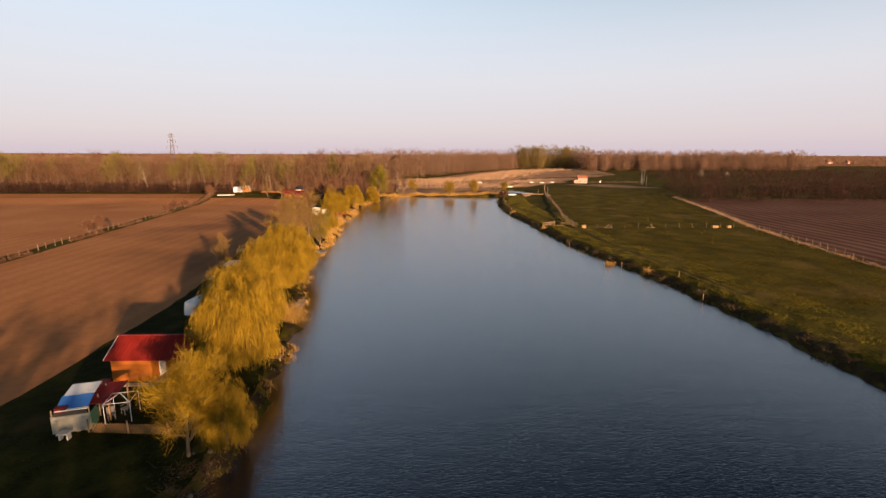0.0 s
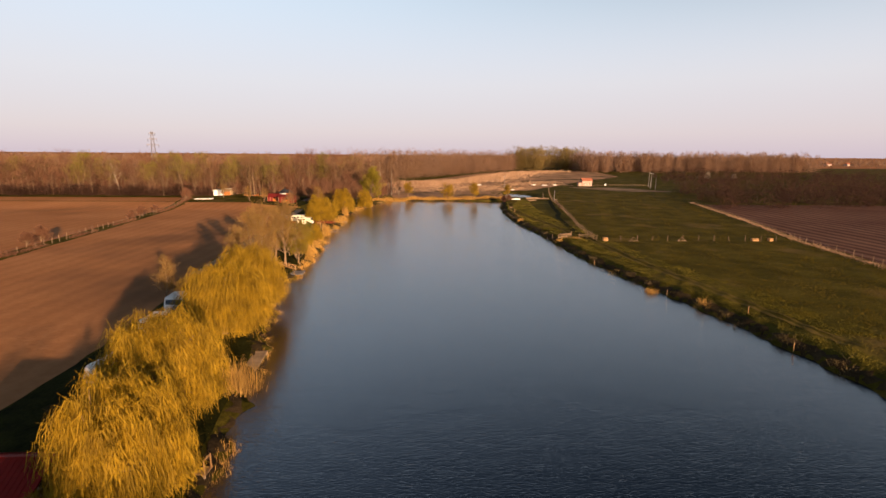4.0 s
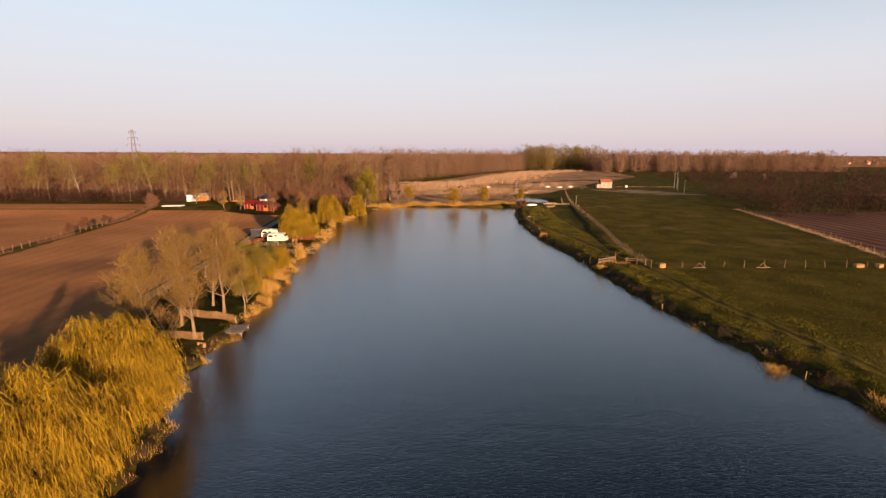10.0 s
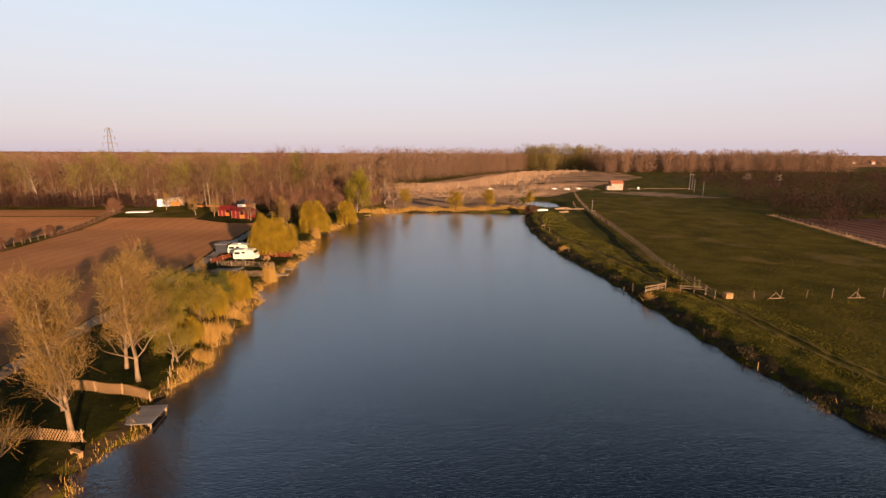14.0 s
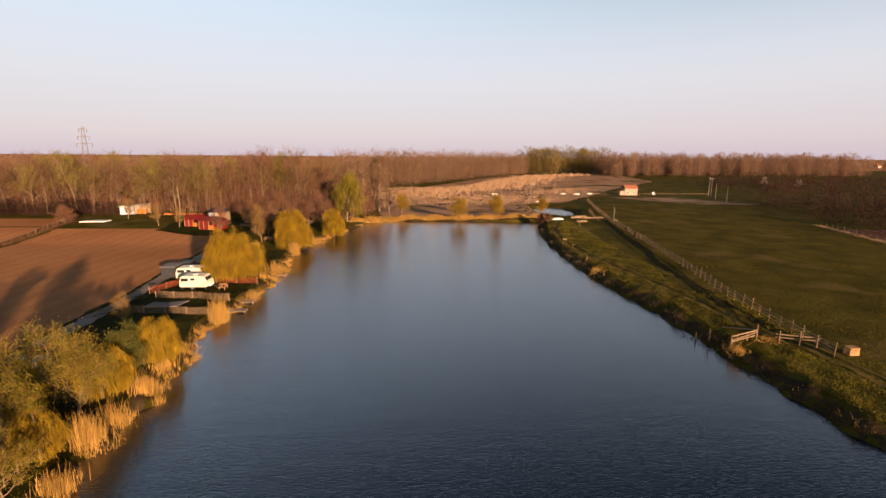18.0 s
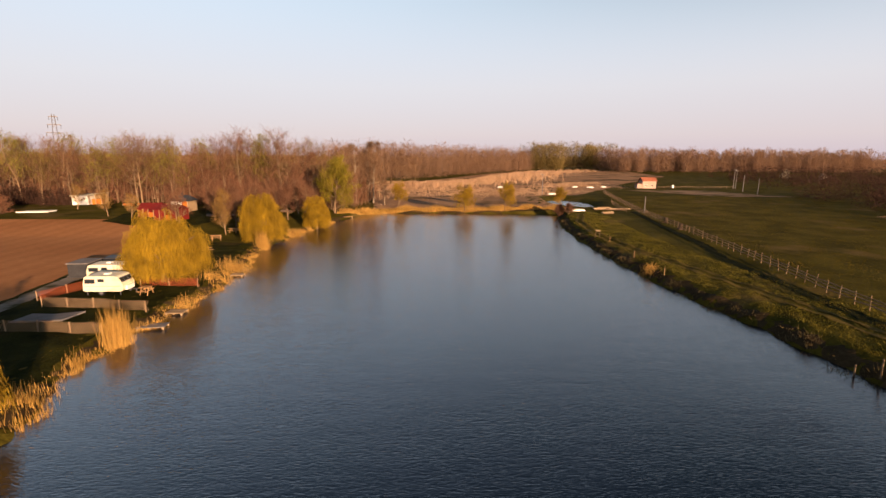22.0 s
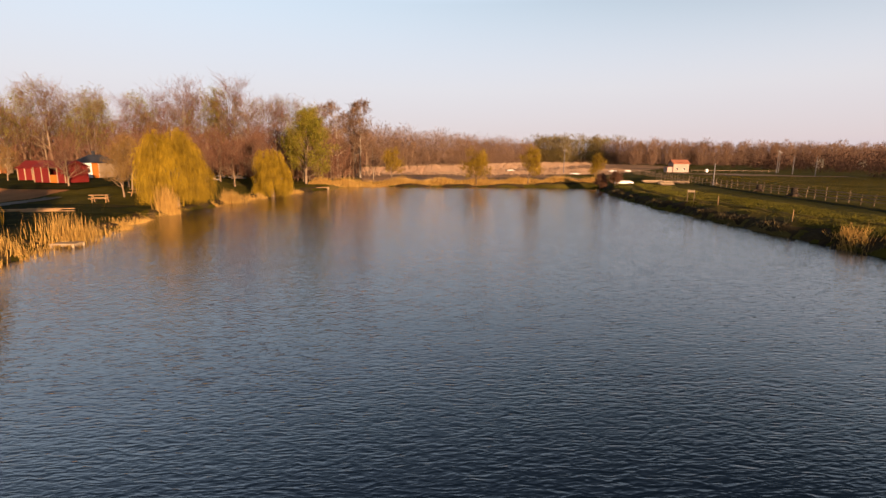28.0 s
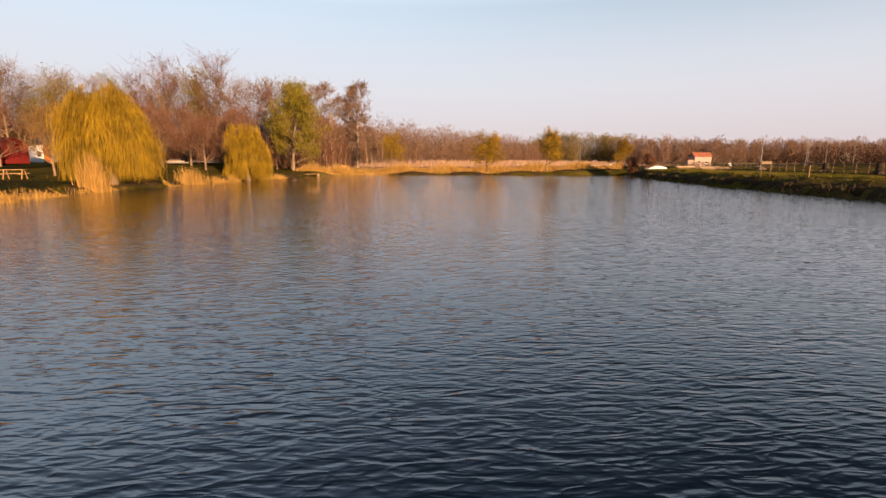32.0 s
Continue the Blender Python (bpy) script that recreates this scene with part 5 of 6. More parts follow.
# ---- caravans ----
def caravan(x, y, rz, ln=4.8, wd=2.0, hgt=1.75, label="white touring caravan with dark side windows", hitch=True, skin=CREAM):
    """A caravan: rounded body on two wheels, windows, door, stripe, hitch."""
    c = thing("caravan", label, "caravan", pose(x, y, h1(x, y), 0, 0, rz))
    prof = [(-0.5, 0.05), (-0.49, 0.55), (-0.44, 0.93), (-0.38, 1.0), (0.30, 1.0), (0.38, 0.95), (0.5, 0.42), (0.5, 0.12), (0.44, 0.0), (-0.44, 0.0)]
    g, n = Geo(), len(prof)
    for s, k in ((-0.5, 0.97), (-0.47, 1.0), (0.47, 1.0), (0.5, 0.97)):
        g.v += [(px * ln * k, s * wd, 0.42 + (pz * k + (1 - k) / 2) * hgt) for px, pz in prof]
    for j in range(3):
        g.f += [(j * n + i, j * n + (i + 1) % n, (j + 1) * n + (i + 1) % n, (j + 1) * n + i) for i in range(n)]
    g.f += [tuple(range(n)), tuple(reversed(range(3 * n, 4 * n)))]
    part("body", g, skin, c)
    for sy in (-1, 1):
        ys = sy * (wd / 2 + 0.012)
        for px, w, hh, z in ((-0.3, 0.85, 0.34, 1.42), (-0.02, 0.5, 0.22, 1.5)):
            wn_ = part("window", Geo().box((px * ln, ys, z), (w + 0.1, 0.03, hh + 0.1)), STEEL, c)
            part("pane", Geo().box((px * ln, ys + sy * 0.012, z), (w, 0.03, hh)), PANE, wn_)
        part("stripe", Geo().box((0, sy * (wd / 2 + 0.006), 0.95), (ln * 0.9, 0.02, 0.07)), CANVAS, c, "beige trim stripe")
        w_ = part("wheel", Geo().tube([(-0.05 * ln, sy * (wd / 2 - 0.22), 0.31), (-0.05 * ln, sy * (wd / 2 - 0.02), 0.31)], [0.31, 0.31], 16), TYRE, c)
        part("rim", Geo().tube([(-0.05 * ln, sy * (wd / 2 - 0.1), 0.31), (-0.05 * ln, sy * (wd / 2 - 0.005), 0.31)], [0.18, 0.18], 12), STEEL, w_)
        for px in (-0.42, 0.4):
            part("steady_leg", Geo().box((px * ln, sy * wd * 0.4, 0.22), (0.06, 0.06, 0.44)), STEEL, c)
    def on_nose(t, y):
        return (ln * (0.38 + 0.12 * t) + 0.02, y, 0.42 + hgt * (0.95 - 0.53 * t) + 0.02)
    fw = part("front_window", Geo().slab([on_nose(0.16, -wd * 0.42), on_nose(0.16, wd * 0.42), on_nose(0.7, wd * 0.42), on_nose(0.7, -wd * 0.42)], 0.02), STEEL, c)
    for k in (-1, 0, 1):
        y0, y1 = (k * 0.28 - 0.125) * wd, (k * 0.28 + 0.125) * wd
        pts = [on_nose(0.22, y0), on_nose(0.22, y1), on_nose(0.64, y1), on_nose(0.64, y0)]
        part("pane", Geo().slab([(p[0] + 0.012, p[1], p[2] + 0.012) for p in pts], 0.02), PANE, fw)
    part("roof_vent", Geo().box((0.0, 0, 0.42 + hgt + 0.05), (0.5, 0.5, 0.12), 0, 0.85), WHITE, c)
    part("locker", Geo().box((0.52 * ln, 0, 0.7), (0.25, 1.1, 0.4)), WHITE, c)
    if hitch:
        part("hitch", Geo().beam((0.5 * ln, 0, 0.45), (0.72 * ln, 0, 0.45), 0.1), DARK, c)
        part("jockey_wheel", Geo().tube([(0.68 * ln, -0.03, 0.1), (0.68 * ln, 0.03, 0.1)], [0.1, 0.1], 10), TYRE, c)
        part("jockey_post", Geo().box((0.68 * ln, 0, 0.3), (0.05, 0.05, 0.35)), STEEL, c)
    return c


caravan(-30.4, 141.6, 0, 3.7, 2.0, 1.5)
caravan(-33.2, 146.4, 4, 3.8, 2.0, 1.5, label="older white caravan parked behind the first", hitch=False)
caravan(-25.2, 55.0, 82, 4.0, 2.0, 1.55, skin=WHITE, label="white caravan half hidden behind the willows", hitch=False)
caravan(-27.4, 65.4, -90, 3.8, 1.9, 1.5, skin=WHITE, label="white caravan beside a willow and a green shrub", hitch=False)
caravan(-28.4, 72.2, -86, 3.4, skin=WHITE, label="small white caravan next to the track", hitch=False)
caravan(-30.5, 113.2, 85, 4.4, skin=WHITE, label="white caravan behind green willow bushes", hitch=False)


def car(x, y, rz, paint, label):
    """A parked estate car."""
    c = thing("car", label, "car", pose(x, y, h1(x, y), 0, 0, rz))
    prof = [(-2.1, 0.35), (-2.1, 0.85), (-1.85, 0.95), (-1.5, 1.42), (0.3, 1.45), (0.95, 0.95), (2.0, 0.8), (2.1, 0.55), (2.05, 0.3), (-2.0, 0.3)]
    g, n = Geo(), len(prof)
    for s, k in ((-0.85, 0.9), (-0.8, 1.0), (0.8, 1.0), (0.85, 0.9)):
        g.v += [(px, s if pz < 1 else s * 0.85, 0.3 + (pz - 0.3) * (1 if k == 1 else 0.97)) for px, pz in prof]
    for j in range(3):
        g.f += [(j * n + i, j * n + (i + 1) % n, (j + 1) * n + (i + 1) % n, (j + 1) * n + i) for i in range(n)]
    g.f += [tuple(range(n)), tuple(reversed(range(3 * n, 4 * n)))]
    part("body", g, paint, c)
    for sy in (-1, 1):
        part("side_window", Geo().box((-0.5, sy * 0.79, 1.18), (1.7, 0.03, 0.36)), PANE, c)
        for px in (-1.3, 1.35):
            w_ = part("wheel", Geo().tube([(px, sy * 0.66, 0.31), (px, sy * 0.88, 0.31)], [0.31, 0.31], 14), TYRE, c)
            part("rim", Geo().tube([(px, sy * 0.7, 0.31), (px, sy * 0.89, 0.31)], [0.18, 0.18], 10), STEEL, w_)
        part("headlight", Geo().box((2.04, sy * 0.6, 0.66), (0.08, 0.3, 0.14)), PANE, c)
    part("windscreen", Geo().slab([(0.36, -0.62, 1.44), (0.36, 0.62, 1.44), (0.9, 0.66, 1.02), (0.9, -0.66, 1.02)], 0.02), PANE, c)
    return c


car(-36.4, 152.6, 95, DARK, "dark estate car parked beside the farm track")
shed = thing("flat_roof_trailer", "dark box trailer with a flat grey roof", "trailer", pose(-36.6, 147.6, h1(-36.6, 147.6), 0, 0, 4))
part("body", Geo().box((0, 0, 1.05), (2.0, 2.6, 1.5)), DARK, shed)
part("roof", Geo().box((0, 0, 1.84), (2.2, 2.8, 0.08)), GREYWOOD, shed, "grey flat roof sheet")
for sx in (-0.9, 0.9):
    part("wheel", Geo().tube([(sx - 0.08, 0, 0.3), (sx + 0.08, 0, 0.3)], [0.3, 0.3], 14), TYRE, shed)


def picnic_table(x, y, rz, material=WOOD_PALE, label="wooden picnic table with fixed benches", w=1.6):
    c = thing("picnic_table", label, "table", pose(x, y, h1(x, y), 0, 0, rz))
    for i in range(4):
        part("board", Geo().box((0, -0.3 + 0.2 * i, 0.74), (w, 0.18, 0.04)), material, c)
    for s in (-1, 1):
        part("seat", Geo().box((0, s * 0.62, 0.44), (w, 0.24, 0.04)), material, c)
        part("crossbar", Geo().box((s * w * 0.36, 0, 0.4), (0.06, 1.4, 0.08)), material, c)
        for q in (-1, 1):
            part("leg", Geo().beam((s * w * 0.36 + 0.06, q * 0.55, 0), (s * w * 0.36 + 0.06, q * 0.2, 0.72), 0.06, 0.08), material, c)
    return c


picnic_table(-26.9, 141.4, 0, WOOD_PALE, "small pale picnic table beside the caravan", 0.95)
for x, y, rz in ((-32.6, 171.2, 20), (-32.1, 177.2, -10), (-28.2, 175.5, 30)):
    picnic_table(x, y, rz, WOOD_PALE, "pale wooden picnic table on the lawn")
tp = thing("ground_sheet", "pale grey sheet spread on the lawn plot", "sheet", pose(-30.8, 134.2, h1(-30.8, 134.2) + 0.03, 0, 0, 8))
part("sheet", Geo().slab([(-2.2, -0.9, 0.1), (1.6, -1.0, 0.12), (2.4, 0.9, 0.18), (0.2, 0.7, 0.1), (-1.6, 1.0, 0.14)], 0.12), GREYWOOD, tp)
pl = thing("plank_pile", "pile of pale boards lying on the grass by the track", "planks", pose(-32.8, 163.4, h1(-32.8, 163.4), 0, 0, 12))
for i in range(9):
    part("plank", Geo().box((rng.normal() * 0.5, -1.0 + 0.25 * i, 0.05 + 0.05 * (i % 2)), (4.4 * rng.uniform(0.6, 1), 0.22, 0.05), rng.normal() * 0.08), WOOD_PALE, pl)

# ---- farmyard at the wood's edge ----
zf = h1(-50, 195)


def red_tent(x, y, rz, w, d, eave, ridge, label):
    """A red-canvas pavilion: gabled canvas roof and side walls on posts, with an open front."""
    c = thing("red_pavilion", label, "pavilion", pose(x, y, zf, 0, 0, rz))
    for s in (-1, 1):
        part("roof", Geo().slab([(-w / 2 - 0.2, s * (d / 2 + 0.3), eave), (w / 2 + 0.2, s * (d / 2 + 0.3), eave), (w / 2 + 0.2, 0, ridge), (-w / 2 - 0.2, 0, ridge)], 0.05), REDPAINT, c)
    part("back_wall", Geo().box((0, d / 2, eave / 2), (w, 0.06, eave)), REDPAINT, c)
    for k in range(4):
        xx = -w / 2 + w * (k + 0.5) / 4
        if k != 2:
            part("wall_panel", Geo().box((xx, -d / 2, eave / 2), (w / 4 - 0.06, 0.06, eave)), REDPAINT, c)
        else:
            part("counter", Geo().box((xx, -d / 2, 0.5), (w / 4 - 0.06, 0.1, 1.0)), ORANGE, c)
    for s in (-1, 1):
        part("end_wall", Geo().box((s * w / 2, 0, eave / 2), (0.06, d, eave)), REDPAINT, c)
        part("gable", Geo().slab([(s * w / 2, -d / 2, eave), (s * w / 2, d / 2, eave), (s * w / 2, 0.0, ridge - 0.05)], 0.02), REDPAINT, c)
    for k in range(5):
        part("post", Geo().box((-w / 2 + w * k / 4, -d / 2 - 0.06, eave / 2), (0.1, 0.08, eave)), WOOD, c)
    return c


red_tent(-47.4, 187.4, -14, 4.8, 3.2, 2.0, 2.8, "red canvas pavilion with open front and board counter")
red_tent(-53.2, 192.0, 0, 3.8, 3.6, 1.7, 2.7, "taller red canvas pavilion beside the house")
hs = thing("house", "low farmhouse with dark hipped roof, white wall and orange boarding", "house", pose(-51.4, 200.6, zf, 0, 0, -4) @ Matrix.Scale(0.76, 4))
part("wall", Geo().box((0, 0, 1.6), (4.6, 5.0, 3.2)), WHITE, hs, "white plastered wall")
part("boarding", Geo().box((1.65, -2.55, 1.55), (1.3, 0.12, 3.1)), ORANGE, hs, "orange board wall")
part("boarding", Geo().box((2.36, 0, 1.55), (0.12, 4.9, 3.1)), WOOD, hs, "weathered board wall")
g = Geo()
g.v = [(-2.9, -3.1, 3.1), (2.9, -3.1, 3.1), (2.9, 3.1, 3.1), (-2.9, 3.1, 3.1), (-1.3, 0, 4.7), (1.3, 0, 4.7)]
g.f = [(0, 1, 5, 4), (1, 2, 5), (2, 3, 4, 5), (3, 0, 4), (3, 2, 1, 0)]
part("roof", g, DARK, hs, "dark hipped roof")
part("chimney", Geo().box((-0.6, 0.4, 5.0), (0.45, 0.45, 0.9)), DARK, hs)
for x in (0.2,):
    w_ = part("window", Geo().box((x, -2.53, 1.5), (0.8, 0.08, 0.9)), WOOD, hs)
    part("pane", Geo().box((x, -2.56, 1.5), (0.66, 0.06, 0.76)), PANE, w_)
hut = thing("white_hut", "low white hut with a sloping roof and open brown lean-to", "hut", pose(-80.6, 215.4, zf, 0, 0, 8))
part("wall", Geo().box((-1.6, 0, 1.1), (3.4, 3.2, 2.2)), WHITE, hut)
part("roof", Geo().slab([(-3.6, -2.0, 2.2), (3.4, -2.0, 2.7), (3.4, 2.0, 2.75), (-3.6, 2.0, 2.3)], 0.1), CANVAS, hut)
for x in (0.4, 1.8, 3.1):
    part("post", Geo().box((x, -1.6, 1.25), (0.12, 0.12, 2.5)), WOOD, hut)
part("back_wall", Geo().box((1.7, 1.5, 1.2), (3.0, 0.1, 2.4)), WOOD, hut)
part("stack", Geo().box((1.5, 0.3, 0.6), (2.2, 1.4, 1.2)), ORANGE, hut, "stacked firewood")
slab = thing("pool_cover", "flat white cover lying on the lawn", "cover", pose(-81.0, 199.0, zf, 0, 0, 8))
part("sheet", Geo().slab([(-3.0, -1.3, 0.2), (2.8, -1.2, 0.2), (3.1, 1.3, 0.22), (-2.6, 1.4, 0.2)], 0.2), WHITE, slab)
for i in range(7):
    x, y = -44 + i * 2.4 + rng.normal(), 199 + rng.normal() * 3
    jk = thing("timber_stack", "heap of old boards and poles in the yard", "timber", pose(x, y, zf, 0, 0, rng.uniform(0, 180)))
    for k in range(5):
        part("board", Geo().box((rng.normal() * 0.2, -0.5 + 0.25 * k, 0.1 + 0.16 * (k % 3)), (2.4 * rng.uniform(0.6, 1.1), 0.22, 0.14), rng.normal() * 0.15), WOOD if k % 2 else GREYWOOD, jk)
for i in range(5):
    x, y = -70 + i * 3.2, 213 + rng.normal()
    jk = thing("firewood_stack", "row of stacked firewood by the wood", "timber", pose(x, y, zf, 0, 0, rng.normal() * 8))
    for k in range(9):
        part("log", Geo().tube([(-1.1 + 0.28 * k, -0.5, 0.15 + 0.24 * (k % 2)), (-1.1 + 0.28 * k, 0.5, 0.15 + 0.24 * (k % 2))], [0.14, 0.14], 7), ORANGE if k % 3 else WOOD, jk)

# ---- far bank: house, poles, boats, timber ----
zh = h1(96, 300)
fh = thing("brick_house", "small pinkish plastered house with clay tile roof", "house", pose(96.4, 300.5, zh, 0, 0, -3) @ Matrix.Scale(0.74, 4))
part("wall", Geo().box((0.6, 0, 2.2), (7.8, 6.0, 4.4)), PLASTER, fh)
part("annex", Geo().box((-4.6, -0.6, 1.3), (3.0, 4.0, 2.6)), PLASTER, fh)
part("annex_roof", Geo().slab([(-6.4, -2.9, 2.6), (-3.1, -2.9, 3.3), (-3.1, 1.7, 3.3), (-6.4, 1.7, 2.6)], 0.1), TILES, fh)
for s in (-1, 1):
    rf = part("roof", Geo().slab([(-3.7, s * 3.5, 4.3), (4.9, s * 3.5, 4.3), (4.9, 0, 6.3), (-3.7, 0, 6.3)], 0.14), TILES, fh)
    for i in range(12):
        f = (i + 0.5) / 12
        part("tile_course", Geo().beam((-3.7, s * 3.5 * (1 - f), 4.35 + 2 * f), (4.9, s * 3.5 * (1 - f), 4.35 + 2 * f), 0.2, 0.05), TILES, rf)
for s in (-3.25, 4.45):
    part("gable", Geo().slab([(s, -3, 4.4), (s, 3, 4.4), (s, 0, 6.15)], 0.02), PLASTER, fh)
for x in (-1.4, 2.2):
    w_ = part("window", Geo().box((x, -3.02, 1.8), (1.0, 0.1, 1.1)), WHITE, fh)
    part("pane", Geo().box((x, -3.06, 1.8), (0.85, 0.08, 0.95)), PANE, w_)
cab2 = thing("pump_cabinet", "small pale cabinet by the fence", "cabinet", pose(109.5, 303.0, zh) @ Matrix.Scale(0.6, 4))
part("body", Geo().box((0, 0, 0.95), (1.4, 1.2, 1.9)), WHITE, cab2)
part("roof", Geo().box((0, 0, 1.96), (1.7, 1.5, 0.1)), DARK, cab2)


def pole(x, y, hgt, label="tall wooden utility pole", cross=True):
    c = thing("utility_pole", label, "pole", pose(x, y, h1(x, y), 0, 0, 20))
    part("shaft", Geo().tube([(0, 0, -0.5), (0, 0, hgt)], [0.13, 0.08], 8), GREYWOOD, c)
    if cross:
        part("crossarm", Geo().box((0, 0, hgt - 0.5), (1.6, 0.1, 0.12)), GREYWOOD, c)
        for s in (-0.7, 0, 0.7):
            part("insulator", Geo().tube([(s, 0, hgt - 0.44), (s, 0, hgt - 0.24)], [0.05, 0.035], 6), WHITE, c)
    return c


for x, y, t in ((133.5, 298, 8.5), (136.5, 301, 8.0), (127, 282, 6.5), (122.5, 267, 6.0), (41.5, 262, 7.5), (52, 206, 4.0)):
    pole(x, y, t, cross=t > 6.6)


def boat(x, y, rz, ln=4.0, label="white upturned rowing boat on the grass"):
    """An upturned rowing boat: hull, keel and rim."""
    c = thing("rowing_boat", label, "boat", pose(x, y, h1(x, y), 0, 0, rz))
    g, n = Geo(), 9
    for i in range(11):
        f = i / 10
        w = 0.75 * math.sin(math.pi * (0.12 + 0.76 * f)) ** 0.7
        for j in range(n):
            a = math.pi * j / (n - 1)
            g.v.append(((f - 0.5) * ln, math.cos(a) * w, 0.02 + math.sin(a) ** 0.7 * 0.55 * (0.6 + 0.4 * math.sin(math.pi * f))))
    g.f = [(i * n + j, (i + 1) * n + j, (i + 1) * n + j + 1, i * n + j + 1) for i in range(10) for j in range(n - 1)] + [tuple(range(n)), tuple(reversed(range(10 * n, 11 * n)))]
    part("hull", g, WHITE, c, smooth=True)
    part("keel", Geo().beam((-0.42 * ln, 0, 0.56), (0.42 * ln, 0, 0.56), 0.06, 0.1), WOOD, c)
    part("rim", Geo().box((0, 0, 0.05), (ln * 0.8, 1.5, 0.06)), WOOD, c)
    return c


boat(37.6, 210.5, 8, 3.6, "white upturned rowing boat at the pond corner")
boat(45.5, 264, 15, 3.4, "white rowing boat lying beside the inlet")
boat(66, 303, 30, 3.2)
boat(72, 301, -10, 3.0)
boat(79, 304, 15, 2.6)
boat(33, 300, 0, 2.8, "white boat lying in the marsh grass")
for i, (x, y, rz) in enumerate(((44, 213, 4), (47.5, 212.4, -6), (50.5, 213.5, 12), (46, 216, 3), (53.5, 208, 70), (43, 205, 20))):
    lg = thing("log_heap", "heap of old trunks and poles on the bank path", "timber", pose(x, y, h1(x, y), 0, 0, rz))
    for k in range(4):
        part("log", Geo().tube([(-1.6 + rng.normal() * 0.2, -0.3 + 0.25 * k, 0.14 + 0.2 * (k % 2)), (1.6 + rng.normal() * 0.2, -0.25 + 0.25 * k, 0.18 + 0.2 * (k % 2))], [0.13, 0.1], 6), WOOD if k % 2 else BARK, lg)
for i, (x, y) in enumerate(((48.2, 190), (46.4, 181))):
    sp = thing("tree_stump", "dark tree stump along the meadow fence", "stump", pose(x + 0.8, y, h1(x, y), 0, 0, 40 * i))
    part("stump", Geo().tube([(0, 0, -0.1), (0.04, 0, 0.5), (0.02, 0.05, 1.1)], [0.5, 0.36, 0.3], 9), BARK_DARK, sp)
    for a in range(4):
        part("root", Geo().tube([(0.3 * math.cos(a * 1.6), 0.3 * math.sin(a * 1.6), 0.25), (0.9 * math.cos(a * 1.6), 0.9 * math.sin(a * 1.6), 0.0)], [0.14, 0.05], 5), BARK_DARK, sp)
# marker posts standing along the right bank
for x, y in ((28.0, 157), (29.0, 168), (27.6, 148), (33.6, 80), (30.2, 99), (38.2, 70), (36.8, 61)):
    mp_ = thing("marker_post", "thin pale marker post on the bank", "post", pose(x, y, h1(x, y), 3, -2, 0))
    part("shaft", Geo().tube([(0, 0, -0.2), (0, 0, 0.9)], [0.045, 0.04], 6), WOOD_PALE, mp_)
    part("cap", Geo().tube([(0, 0, 0.9), (0, 0, 0.95)], [0.05, 0.03], 6), WOOD, mp_)

# power pylon behind the wood
py = thing("pylon", "tall steel lattice power pylon behind the wood", "pylon", pose(-163, 321, 0.8, 0, 0, 35))
H, B = 30.0, 1.9
for sx in (-1, 1):
    for sy in (-1, 1):
        part("leg", Geo().beam((sx * B, sy * B, 0), (sx * 0.45, sy * 0.45, H), 0.16), STEEL, py)
for k in range(9):
    z0, z1 = H * k / 9, H * (k + 1) / 9
    w0, w1 = B + (0.45 - B) * k / 9, B + (0.45 - B) * (k + 1) / 9
    for s in (-1, 1):
        part("brace", Geo().beam((-w0, s * w0, z0), (w1, s * w1, z1), 0.08), STEEL, py)
        part("brace", Geo().beam((w0, s * w0, z0), (-w1, s * w1, z1), 0.08), STEEL, py)
        part("brace", Geo().beam((s * w0, -w0, z0), (s * w1, w1, z1), 0.08), STEEL, py)
for z, w in ((22.0, 3.2), (25.5, 2.4), (29, 1.6)):
    part("crossarm", Geo().beam((-w, 0, z), (w, 0, z), 0.3, 0.35), STEEL, py)
    for s in (-1, 1):
        part("insulator", Geo().tube([(s * w * 0.95, 0, z - 0.2), (s * w * 0.95, 0, z - 1.6)], [0.1, 0.1], 6), DARK, py)

# distant village houses among the trees
for i, (x, y, w) in enumerate(((760, 900, 9), (805, 908, 8), (700, 930, 9))):
    vh = thing("village_house", "distant pale house with a tiled roof among trees", "house", pose(x, y, 0.8, 0, 0, 10 * i))
    part("wall", Geo().box((0, 0, 2.0), (w, 7, 4)), PLASTER, vh)
    for s in (-1, 1):
        part("roof", Geo().slab([(-w / 2 - 0.4, s * 4, 3.9), (w / 2 + 0.4, s * 4, 3.9), (w / 2 + 0.4, 0, 6.5), (-w / 2 - 0.4, 0, 6.5)], 0.2), TILES, vh)
    for s in (-0.25, 0.25):
        part("window", Geo().box((s * w, -3.52, 2), (1.1, 0.1, 1.2)), PANE, vh)
# bank stones and driftwood by the first willow
for i in range(5):
    x, y = -12.6 - rng.random() * 1.8, 24.5 + rng.random() * 5
    st = thing("bank_stone", "grey stone lying on the muddy bank", "stone", pose(x, y, max(0, h1(x, y)), 0, 0, rng.uniform(0, 360)), group="stones on the near bank")
    w = rng.uniform(0.15, 0.4)
    part("stone", Geo().tube([(0, 0, -0.1), (0.02, 0, w * 0.25), (0, 0.02, w * 0.5)], [w * 0.6, w * 0.55, w * 0.25], 7), CRUST, st)
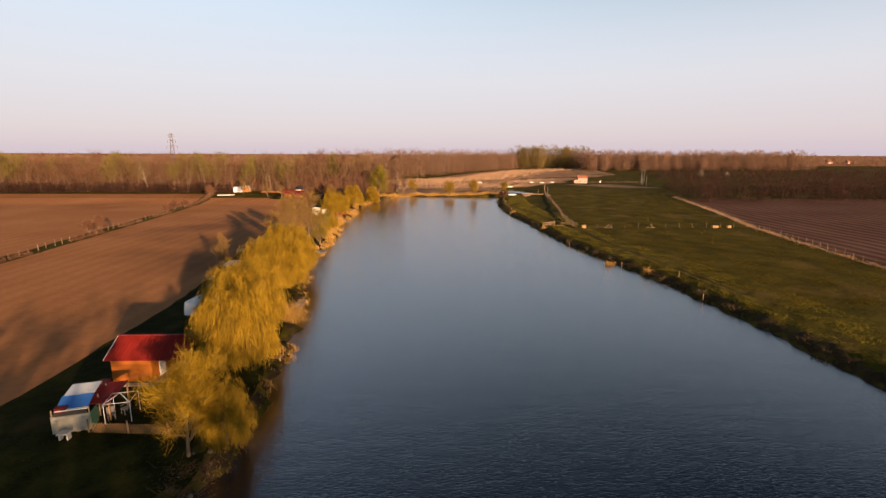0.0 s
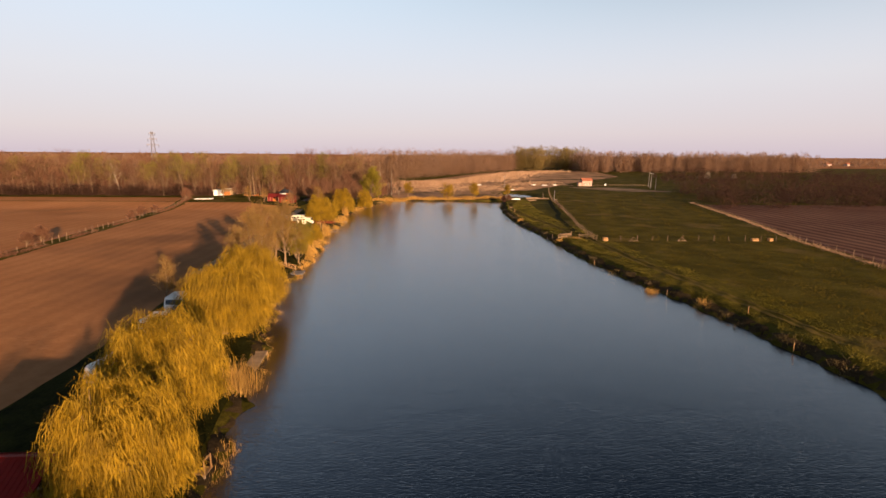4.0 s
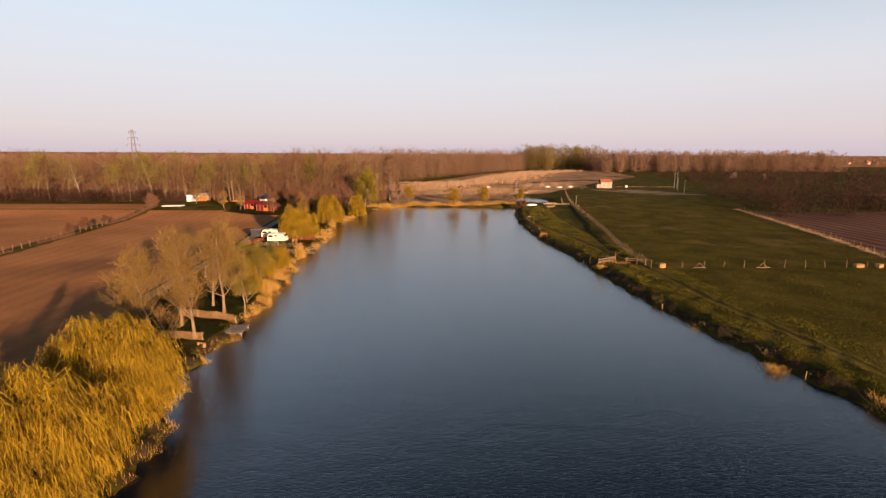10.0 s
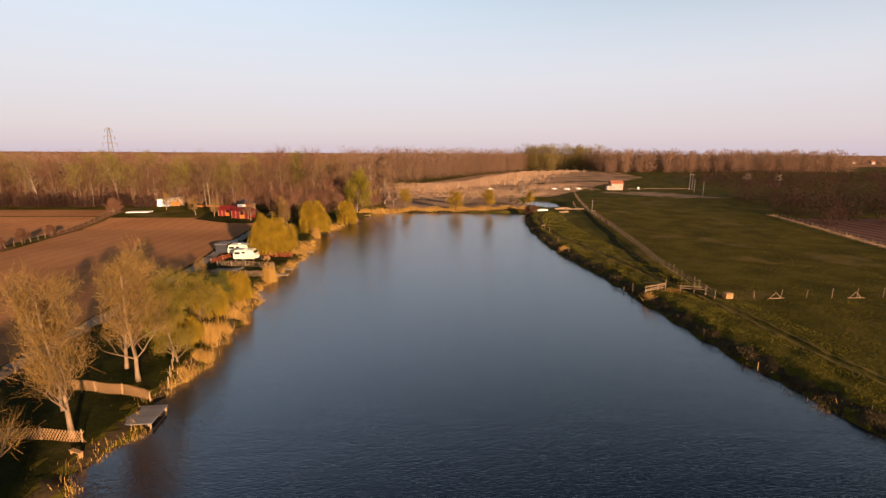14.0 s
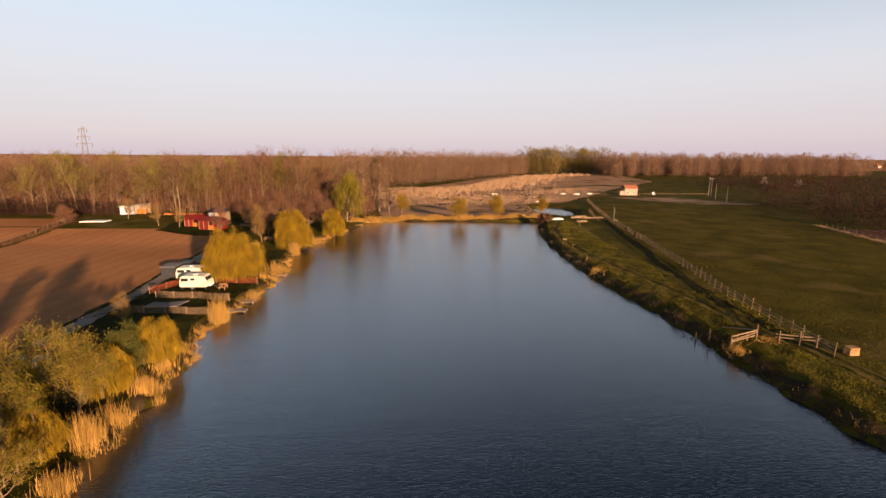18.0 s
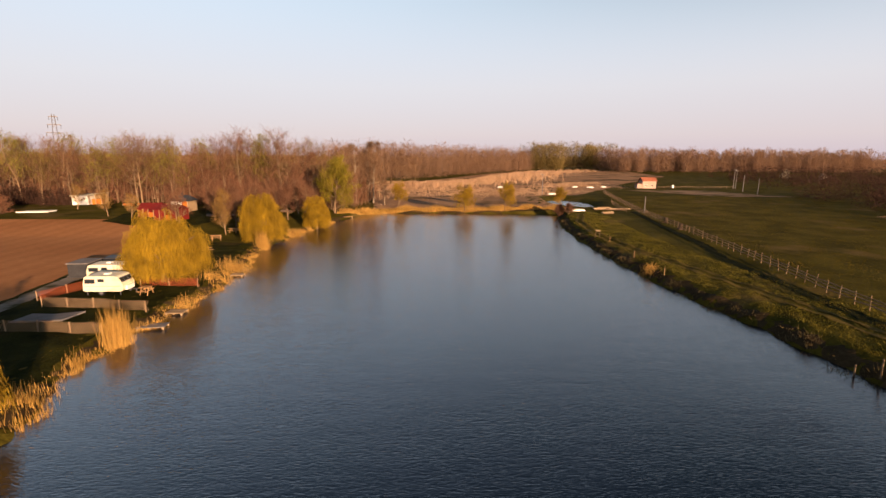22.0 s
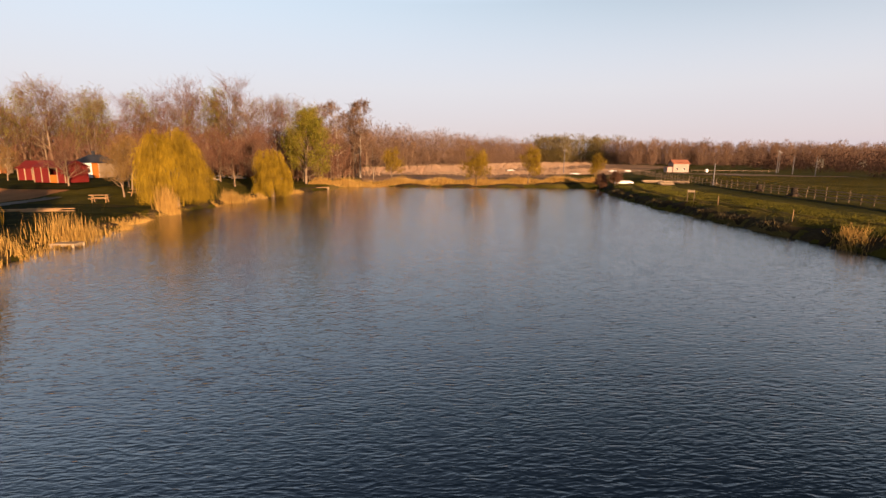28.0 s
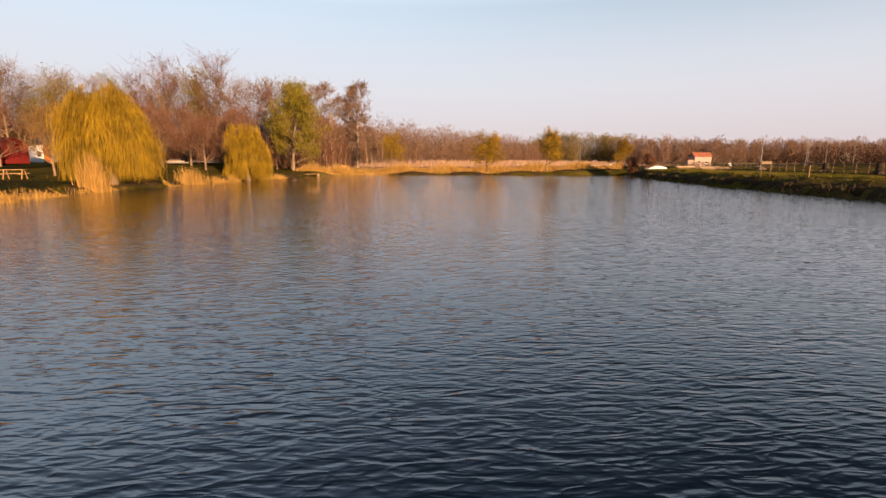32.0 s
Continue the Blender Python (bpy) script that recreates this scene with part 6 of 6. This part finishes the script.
# tall reed clumps
for x, y, hh, n_, w in ((-20.3, 102.4, 2.1, 500, 0.38), (-21.3, 106.6, 2.3, 600, 0.4), (-21.3, 109.2, 1.6, 350, 0.4), (-21.6, 113.8, 1.3, 600, 0.55), (-22.4, 117.2, 1.3, 500, 0.6), (-22.5, 121.4, 1.2, 500, 0.6), (-22.8, 130.2, 3.0, 1100, 0.34), (-22.2, 139.0, 0.9, 300, 0.4), (-24.2, 167.6, 2.3, 600, 0.36), (-23.0, 153.2, 1.5, 700, 0.9), (-22.6, 179.3, 1.6, 500, 0.7), (-20.6, 99.8, 1.1, 350, 0.5), (-15.2, 54.9, 1.5, 900, 0.8), (-22.9, 148.5, 1.2, 500, 0.9)):
    xy = np.column_stack([x + rng.normal(size=n_) * w, y + rng.normal(size=n_) * w * 1.2])
    reeds("reed_clump", "dense clump of tall straw-yellow reeds in the water", xy, hh, 0.035, int(hh * 100 + n_), 0.12)
xy = shore_points(RIGHT, 40, 208, 7000, 0.7, 44)
reeds("bank_grass", "dark dry grass and weeds along the steep bank", xy, 0.5, 0.04, 45, 0.5, mat("dull_weeds", (0.06, 0.05, 0.02), (0.14, 0.10, 0.045), 0.4, 0.9, 0, 6, island=0.3))
for x, y, n_ in ((32.3, 82, 350), (35.4, 75, 250), (29.6, 119.3, 300), (27.4, 151.5, 200), (26.6, 150, 150), (30.8, 92.5, 200)):
    reeds("grass_tuft", "pale dry grass tuft on the bank", np.column_stack([x + rng.normal(size=n_) * 0.4, y + rng.normal(size=n_) * 0.5]), 0.9, 0.04, n_ + int(y), 0.4)
# dark bush at the pond corner
bush = bare_tree(90, 2.6, 0.05, 0.7, TWIG_RED, BARK, 14, 0.04, 0.5, r=0.06, name="shore_bush", label="dark leafless bush hanging over the pond corner", category="bush")
plant(bush, 31.8, 207.5)
stand(bush, 33.6, 204.8, 0.8, 90)
for x, y, s in ((-77.5, 113, 0.9), (-77.8, 117, 1.1), (-80.0, 152, 0.8), (-80.4, 158, 1.0), (-81, 166, 0.8), (-85.5, 195, 1.4)):
    c = stand(bush, x, y, s, x * 91)
    tagged(c, "dark leafless bush growing in the fence row")

# driftwood and trampled litter on the near shore point
xy = np.column_stack([-13.3 + rng.normal(size=900) * 0.7, 26.6 + rng.normal(size=900) * 0.9])
reeds("bank_litter", "brown twigs and dry roots littering the shore point", xy, 0.45, 0.035, 51, 1.3, TWIG)

# notice board and stakes
nb = thing("notice_board", "small weathered board on two thin posts at the bank", "board", pose(28.6, 172.2, h1(28.6, 172.2), 0, 0, -30))
for x in (-0.32, 0.32):
    part("post", Geo().beam((x, 0, -0.2), (x, 0, 1.3), 0.06), WOOD_OLD, nb)
part("board", Geo().box((0, -0.05, 1.12), (0.7, 0.04, 0.22)), WOOD, nb, "weathered board")
post_fence("short row of leaning stakes with wire on the bank", [(-20.9, 97.2), (-21.6, 99.4), (-22.6, 101.6), (-23.4, 104.0)], 1.3, POSTS_S, (0.7,), 0.02, STEEL)
